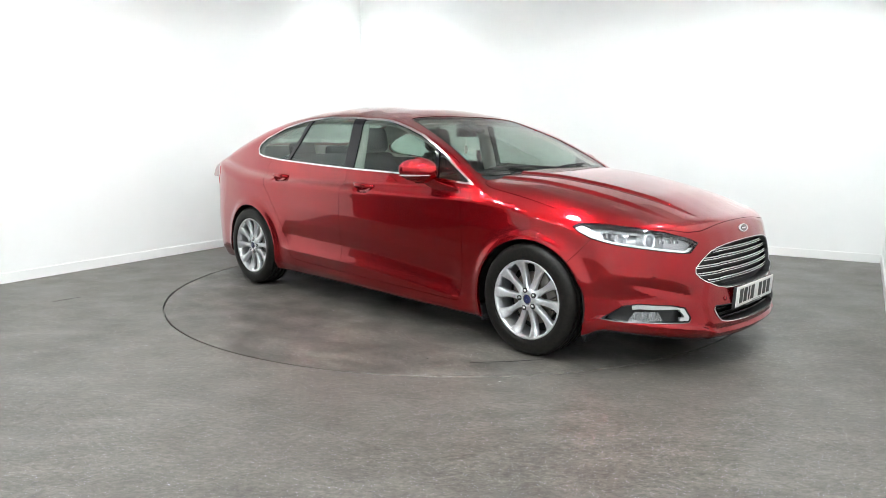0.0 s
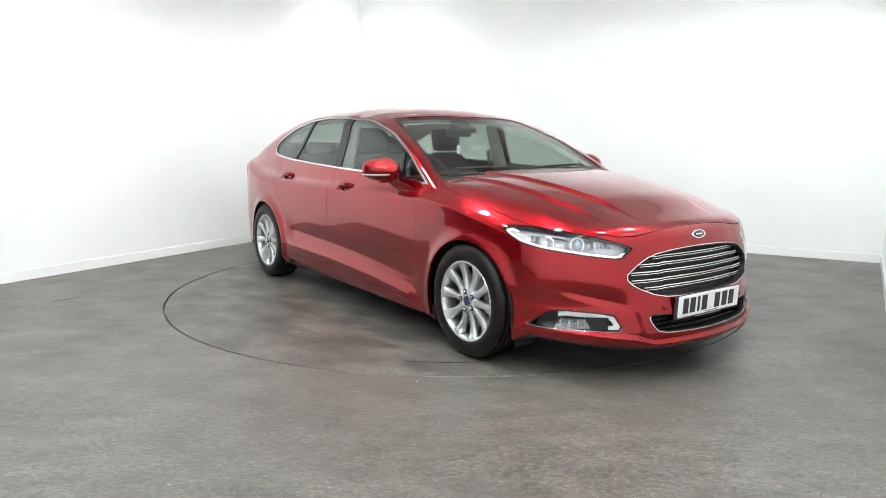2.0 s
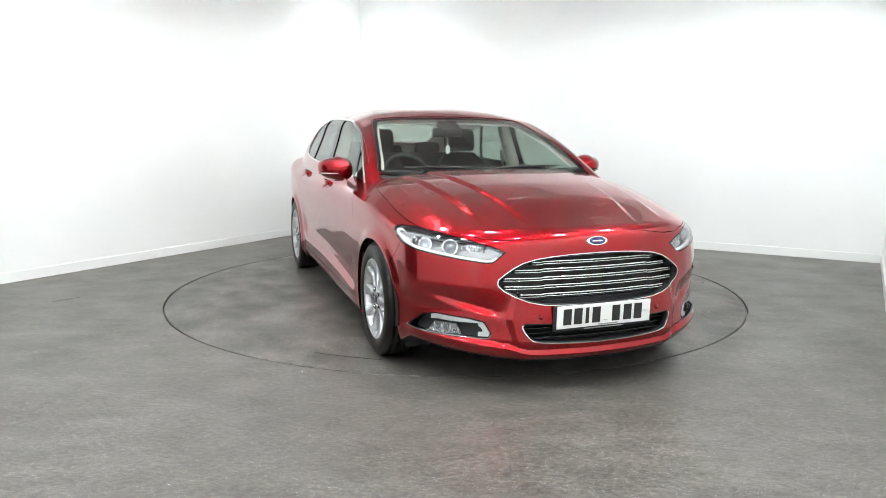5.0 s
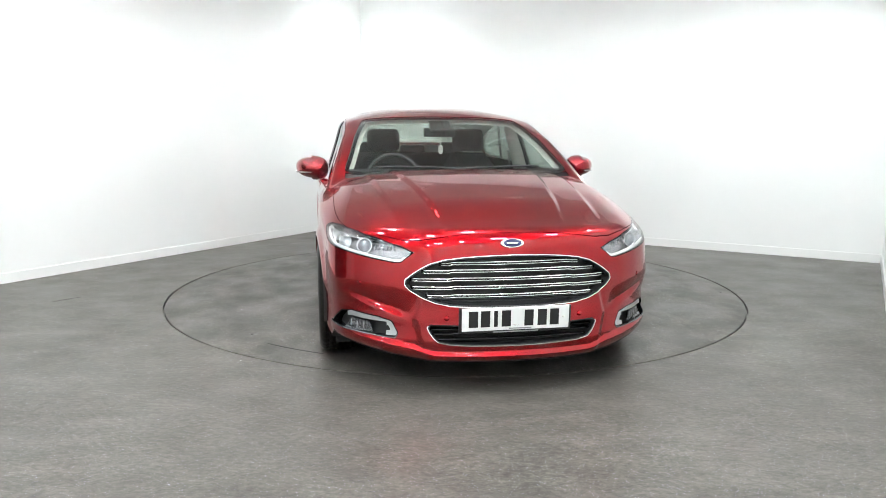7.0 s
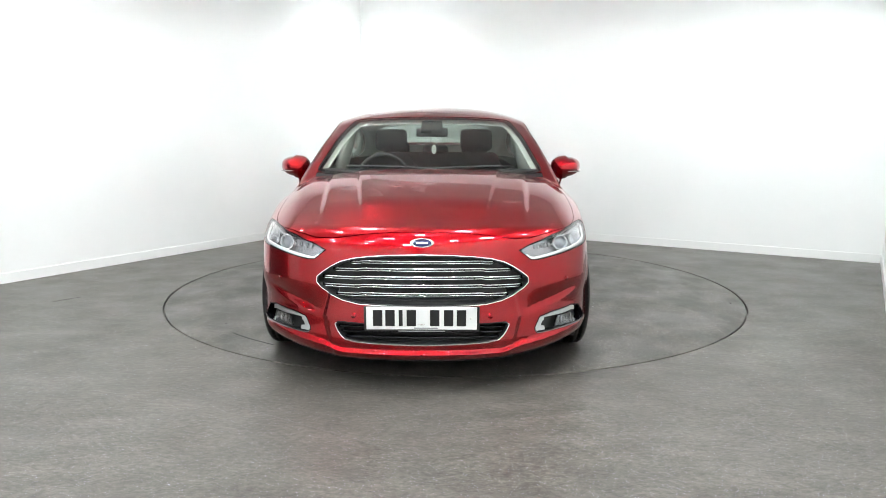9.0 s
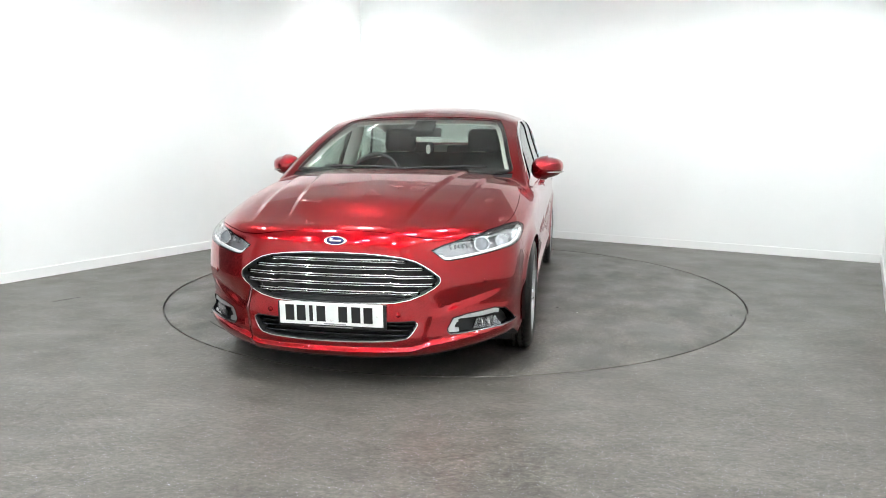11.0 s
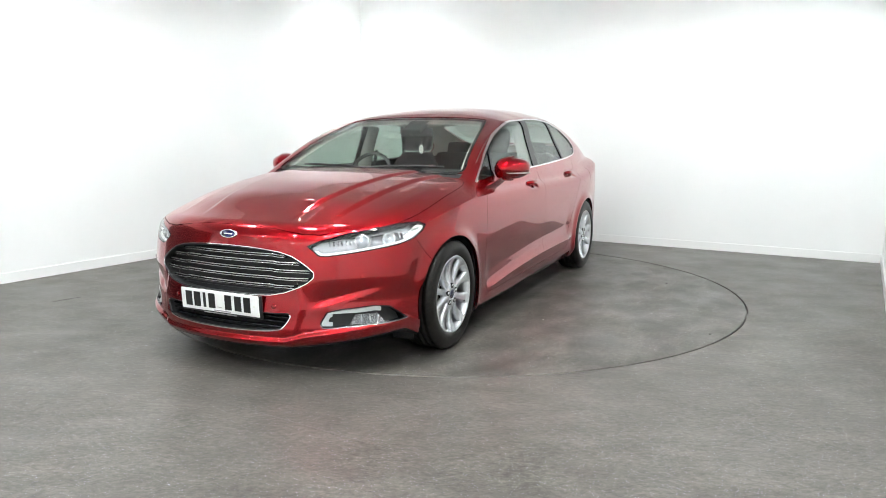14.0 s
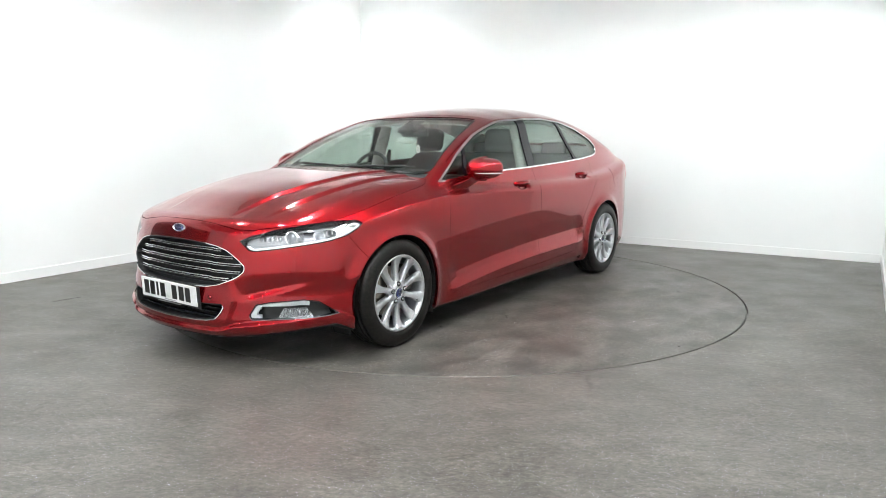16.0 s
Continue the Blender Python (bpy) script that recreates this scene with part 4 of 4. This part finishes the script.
# fog lamps
FOGSILVER = material("shaded_reflector", (.24, .24, .25), .22, .8)
fogs = pair("fog_surround", region(SKIN, on(in_fog, -.002)), BLACK, car, thick=.006, lift=-.045, label="black fog lamp surround with bright trim")
for h, s in zip(fogs, ("left", "right")):
    panel("pocket_wall", region(SKIN, on(in_fog, 0), lambda p: .006 - in_fog(p)), GLOSS, h, thick=.045, lift=-.001, sides=s)
    ell = region(SKIN, on(in_fog, .008), lambda p: .029 - in_fog(p), lambda p: np.maximum(p[:, 2] - .338, .052 - fog_a(p)), lambda p: p[:, 2] - .277, lambda p: .30 - fog_a(p))
    panel("light_trim", ell, material("satin_silver", (.60, .61, .62), .3, .9), h, thick=.02, lift=-.002, sides=s, label="satin silver hooked light trim")
    edge = region(SKIN, on(in_fog, -.001), lambda p: .003 - in_fog(p), lambda p: .285 - p[:, 2])
    panel("lower_trim", edge, FOGSILVER, h, thick=.01, lift=.003, sides=s)
    lampf = region(SKIN, on(in_fog, .010), lambda p: np.minimum(fog_a(p) - .15 - (p[:, 2] - .30) * .6, .325 - fog_a(p) - (p[:, 2] - .28) * .9), lambda p: .326 - p[:, 2])
    panel("fog_lamp", lampf, FOGSILVER, h, thick=.01, lift=-.018, sides=s, label="clear fog lamp with silver reflector")
    panel("fog_lens", lampf, LENS, h, thick=.003, lift=-.010, sides=s).visible_shadow = False
for k in range(6):
    a = .175 + .022 * k
    pts = []
    for zz in (.286, .300, .316):
        for x in np.arange(2.3, 1.7, -.004):
            y = (a + (x - 2.22) * .75) / .66 + .565
            if body_field(np.array([x]), np.array([y]), np.array([zz]))[0] < 0:
                break
        pts.append(Vector((x, y, zz)) + Vector((-.014, -.012, 0)))
    bm = bmesh.new()
    tube(bm, pts, .005, 6)
    twins("fog_rib", bm, DARKSILVER if k % 2 else FOGSILVER, fogs)

# parking sensors and tow-eye cover
for y, z in ((.325, .372), (.715, .515)):
    x = surface_x(y, z)
    n = Vector(body_normal(np.array([[x, y, z]]))[0])
    bm = bmesh.new()
    lathe(bm, [(.0005, .002), (.011, .002), (.0125, .0)], 20, Matrix.Translation(Vector((x, y, z)) + n * .002) @ facing(n))
    twins("parking_sensor", bm, PAINT)

# ---- mirrors ----
def build_mirror():
    bm = bmesh.new()
    bmesh.ops.create_uvsphere(bm, u_segments=32, v_segments=20, radius=1)
    for v in bm.verts:
        x, y, z = v.co
        r = (abs(y) ** 2.6 + abs(z) ** 2.6) ** (1 / 2.6)
        q = math.hypot(y, z)
        f = q / r if r > 1e-6 else 1
        y, z = y * f, z * f
        tall = .072 + .010 * (y < 0) - .012 * max(y, 0)
        v.co = ((x * .132 if x > 0 else x * .04) - .035 * y, y * .108, z * tall + .006 * y)
    shell = twins("door_mirror", bm, PAINT, label="red mirror cap with clear indicator strip")
    for ob, s in zip(shell, (1, -1)):
        ob.matrix_basis = pose(.585, s * .940, 1.007)
    bm = bmesh.new()
    bmesh.ops.create_uvsphere(bm, u_segments=24, v_segments=10, radius=1)
    for v in bm.verts:
        x, y, z = v.co
        v.co = ((x * .118 if x > 0 else x * .02) - .035 * y + .005, y * .107 + .006, z * .012 - .029 + .018 * (1 - y) * .2)
    twins("indicator_strip", bm, material("clear_strip", (.48, .47, .46), .15, .3, 1.0), shell, "clear indicator strip")
    bm = bmesh.new()
    box(bm, (.004, .125, .070), pose(-.033, 0, 0), .0015)
    twins("mirror_glass", bm, material("mirror_silver", (.85, .86, .87), .02, 1.0), shell)
    bm = bmesh.new()
    rows = []
    for f in np.linspace(0, 1, 9):
        c = Vector((.600, .915, .972)).lerp(Vector((.800, .858, .885)), f) + Vector((0, 0, -.010 * math.sin(math.pi * f)))
        wx, wz = .062 - .014 * math.sin(math.pi * f * .8) + .02 * f, .026 + .010 * f
        rows.append([bm.verts.new(c + Vector((wx * math.cos(w), .45 * wz * math.sin(w), wz * math.sin(w)))) for w in np.linspace(0, 2 * math.pi, 16, endpoint=False)])
    for p, q in zip(rows, rows[1:]):
        for i in range(16):
            bm.faces.new((p[i], p[(i + 1) % 16], q[(i + 1) % 16], q[i]))
    bmesh.ops.recalc_face_normals(bm, faces=bm.faces[:])
    twins("mirror_arm", bm, PAINT, label="red mirror arm")


build_mirror()

# ---- door handles ----
for hx, hz in ((-.01, .884), (-1.063, .911)):
    bm = bmesh.new()
    n = 18
    rows = []
    for i in range(n + 1):
        f = i / n * 2 - 1
        x = hx + f * .105
        y = surface_y(hx + .11 * (1 if f > 0 else -1), hz) + .002 + .030 * (1 - abs(f) ** 3.2)
        tall, deep = .0165 * (1 - .35 * abs(f) ** 4), .009
        rows.append([bm.verts.new((x, y + deep * math.sin(w), hz + .008 * f * -.6 + tall * math.cos(w))) for w in np.linspace(0, 2 * math.pi, 12, endpoint=False)])
    for p, q in zip(rows, rows[1:]):
        for i in range(12):
            bm.faces.new((p[i], p[(i + 1) % 12], q[(i + 1) % 12], q[i]))
    bm.faces.new(rows[0])
    bm.faces.new(rows[-1])
    bmesh.ops.recalc_face_normals(bm, faces=bm.faces[:])
    twins("door_handle", bm, PAINT, label="red pull door handle over a dark cup")

# tail lamps wrap round the rear corners
tail = region(SKIN, lambda p: -2.02 - p[:, 0] - np.clip(.90 - p[:, 2], 0, 1) * .9, lambda p: np.minimum(p[:, 2] - .80, .955 - p[:, 2]), lambda p: p[:, 1] - .45)
pair("tail_lamp", tail, REDLENS, car, thick=.01, lift=.003, label="red wrap-round tail lamp")
# fuel flap outline on the car's left
flap = lambda p: np.where(p[:, 1] > .5, .075 - np.hypot(p[:, 0] + 1.66, (p[:, 2] - .86)), -1)
panel("fuel_flap", region(SKIN, flap), PAINT, car, thick=.003, lift=.0012, sides="left")

# air deflectors seen below; a black plate stands for each front arch's dark inside
for s in (1, -1):
    bm = bmesh.new()
    box(bm, (.012, .13, .08), pose(ARCH_X + .335, s * .76, .165, 0, 12, 0), .003)
    placed("air_deflector", bm, BLACK, smooth=False)
    bm = bmesh.new()
    box(bm, (.012, .15, .10), pose(ARCH_X - .352, s * .80, .180, 0, -10, 0), .003)
    placed("arch_dark_plate", bm, BLACK, smooth=False)

# wipers
for s, y0, y1 in ((1, .05, -.55), (2, .56, .02)):
    pts = []
    for f in np.linspace(0, 1, 10):
        y = y0 + (y1 - y0) * f
        x = float(curve([(0, .985), (.3, .955), (.5, .90), (.62, .84), (.7, .79)], .02, True)(abs(y))) - .015 - .05 * f * (1 - f)
        z = float(ROOF(x) - ROOF_CROWN(np.array([abs(y)]))[0]) + .018
        pts.append((x, y, z))
    bm = bmesh.new()
    tube(bm, pts, .007, 6)
    wiper = placed("wiper", bm, BLACK, "black wiper at the foot of the windscreen")
    bm = bmesh.new()
    tube(bm, [(p[0] - .012, p[1], p[2] - .004) for p in pts[2:]], .005, 6)
    placed("blade", bm, BLACK, parent=wiper)


# ---- inside the car ----
def rounded(size, at, bevel, turn=(0, 0, 0), seg=4, bulge=0.0):
    bm = bmesh.new()
    box(bm, size, None, min(bevel, min(size) * .48), seg)
    bmesh.ops.transform(bm, matrix=pose(*at, *turn), verts=bm.verts)
    return bm


def front_seat(y):
    seat = placed("front_seat", rounded((.50, .50, .16), (-.02, y, .47), .06, (0, -8, 0)), FABRIC, "charcoal fabric front seat")
    bm = bmesh.new()
    rows = []
    for f in np.linspace(0, 1, 12):
        w = .25 - .05 * f ** 2 - .06 * max(0, f - .85) / .15
        x = -.26 - .24 * f + .03 * math.sin(f * 5)
        z = .50 + .58 * f
        d = .085 - .03 * f
        rows.append([bm.verts.new((x + d * math.cos(a) * (1 if math.cos(a) > 0 else .7) + (.035 * abs(math.sin(a)) ** 3), y + w * math.copysign(abs(math.sin(a)) ** .6, math.sin(a)), z)) for a in np.linspace(0, 2 * math.pi, 20, endpoint=False)])
    for p, q in zip(rows, rows[1:]):
        for i in range(20):
            bm.faces.new((p[i], p[(i + 1) % 20], q[(i + 1) % 20], q[i]))
    bm.faces.new(rows[0])
    bm.faces.new(rows[-1])
    bmesh.ops.recalc_face_normals(bm, faces=bm.faces[:])
    placed("seat_back", bm, FABRIC, parent=seat)
    for o in (-.06, .06):
        bm = bmesh.new()
        tube(bm, [(-.49, y + o, 1.05), (-.505, y + o, 1.15)], .007)
        placed("headrest_post", bm, CHROME, parent=seat)
    placed("headrest", rounded((.10, .27, .19), (-.50, y, 1.185), .05, (0, -12, 0)), FABRIC, parent=seat)


front_seat(.36)
front_seat(-.36)
rear = placed("rear_bench", rounded((.50, 1.25, .18), (-.92, 0, .50), .06, (0, -8, 0)), FABRIC, "charcoal fabric rear bench")
placed("rear_backrest", rounded((.16, 1.22, .60), (-1.27, 0, .78), .06, (0, -24, 0)), FABRIC, parent=rear)
for y in (-.38, 0, .38):
    placed("rear_headrest", rounded((.08, .25, .13 if y else .10), (-1.41, y, 1.10 if y else 1.085), .04, (0, -15, 0)), FABRIC, parent=rear)
placed("parcel_shelf", rounded((.5, 1.15, .025), (-1.68, 0, 1.01), .01), FABRIC)
placed("cabin_floor", rounded((2.6, 1.45, .03), (-.4, 0, .30), .01), DARK)
bm = bmesh.new()
rows = []
for y in np.linspace(-.74, .74, 31):
    hump = .028 * math.exp(-((y + .36) / .17) ** 2)
    nose = .96 - .30 * (abs(y) / .74) ** 2
    prof = [(nose - .03, .925), (nose - .12, .945), (.62 - .05 * abs(y), .95 + hump * .5), (.50, .955 + hump), (.43, .935 + hump), (.40, .86), (.42, .70), (.52, .55), (.60, .45)]
    rows.append([bm.verts.new((x, y, z)) for x, z in prof])
for p, q in zip(rows, rows[1:]):
    for i in range(len(p) - 1):
        bm.faces.new((p[i], p[i + 1], q[i + 1], q[i]))
bmesh.ops.solidify(bm, geom=bm.faces[:], thickness=.01)
placed("dashboard", bm, BLACK, "black moulded dashboard")
placed("centre_console", rounded((.80, .22, .26), (.12, 0, .52), .04), BLACK)
placed("gear_lever", rounded((.05, .05, .10), (.16, 0, .70), .02), BLACK)

# steering wheel on the car's right
bm = bmesh.new()
n, k = 48, 10
wm = pose(.30, -.36, .915, 0, -24, 0)
rows = []
for i in range(n):
    w = 2 * math.pi * i / n
    rows.append([bm.verts.new(wm @ Vector((.015 * math.sin(u), (.183 + .015 * math.cos(u)) * math.cos(w), (.183 + .015 * math.cos(u)) * math.sin(w)))) for u in np.linspace(0, 2 * math.pi, k, endpoint=False)])
for i in range(n):
    p, q = rows[i], rows[(i + 1) % n]
    for j in range(k):
        bm.faces.new((p[j], p[(j + 1) % k], q[(j + 1) % k], q[j]))
steer = placed("steering_wheel", bm, BLACK, "black leather-rimmed steering wheel")
bm = bmesh.new()
box(bm, (.06, .15, .12), wm @ pose(.02, 0, -.01), .03)
placed("hub", bm, BLACK, parent=steer)
for a in (-8, 188, 270):
    bm = bmesh.new()
    box(bm, (.016, .12, .032), wm @ pose(.012, 0, 0, a) @ pose(0, .125, 0), .006)
    placed("spoke", bm, DARKSILVER if a == 270 else BLACK, parent=steer)

# rear-view mirror with its sensor housing, hanging card
placed("sensor_housing", rounded((.17, .16, .035), (.20, 0, 1.285), .012, (0, 24, 0)), BLACK)
im = placed("interior_mirror", rounded((.035, .24, .068), (.16, 0, 1.245), .016, (0, 0, 6)), BLACK, "black rear-view mirror")
bm = bmesh.new()
tube(bm, [(.145, .015, 1.24), (.14, .015, 1.155)], .0015, 6)
cord = placed("hanging_cord", bm, CARD)
bm = bmesh.new()
lathe(bm, [(.0005, .002), (.027, .002), (.030, 0), (.027, -.002), (.0005, -.002)], 32, pose(.14, .015, 1.118, 0, 0, 90) @ Matrix.Diagonal((.62, 1, 1.15, 1)))
card = placed("air_freshener", bm, CARD, "white oval hanging air freshener")
for z in (.012, .0, -.012):
    bm = bmesh.new()
    box(bm, (.001, .018, .0035), pose(.1425, .015, 1.118 + z))
    placed("print_bar", bm, material("print_grey", (.35, .35, .33), .6), parent=card, smooth=False)

# belts, grab handles, door cards, pillar trims
for s in (1, -1):
    bm = bmesh.new()
    rows = []
    for f in np.linspace(0, 1, 8):
        c = Vector((-.30, s * .66, 1.10)).lerp(Vector((-.27, s * .73, .50)), f)
        rows.append([bm.verts.new(c + Vector((dx, 0, 0))) for dx in (-.024, .024)])
    for p, q in zip(rows, rows[1:]):
        bm.faces.new((p[0], p[1], q[1], q[0]))
    bmesh.ops.solidify(bm, geom=bm.faces[:], thickness=.002)
    placed("seat_belt", bm, BLACK)
    bm = bmesh.new()
    tube(bm, [(-.235, s * .752, .95), (-.240, s * .712, 1.10), (-.255, s * .652, 1.30)], [.056, .052, .046], 12)
    placed("pillar_trim", bm, CREAM, "pale pillar trim")
    for x in (.35, -.72):
        placed("door_card", rounded((.88, .03, .50), (x - .03, s * .765, .70), .012), FABRIC)


# ---- what moves: the turntable carries the car round ----
CAR_AT = (0.1259, -0.1708)
TURN_START, TURN_RATE = -42.93, -5.1755


def motions():
    times = [i * 1.0 for i in range(17)]
    walk(turntable, [(t, pose(0, 0, 0, 0, 0, TURN_START + TURN_RATE * t)) for t in times])
    walk(car, [(t, pose(0, 0, 0, 0, 0, TURN_START + TURN_RATE * t) @ pose(*CAR_AT, 0)) for t in times])


motions()
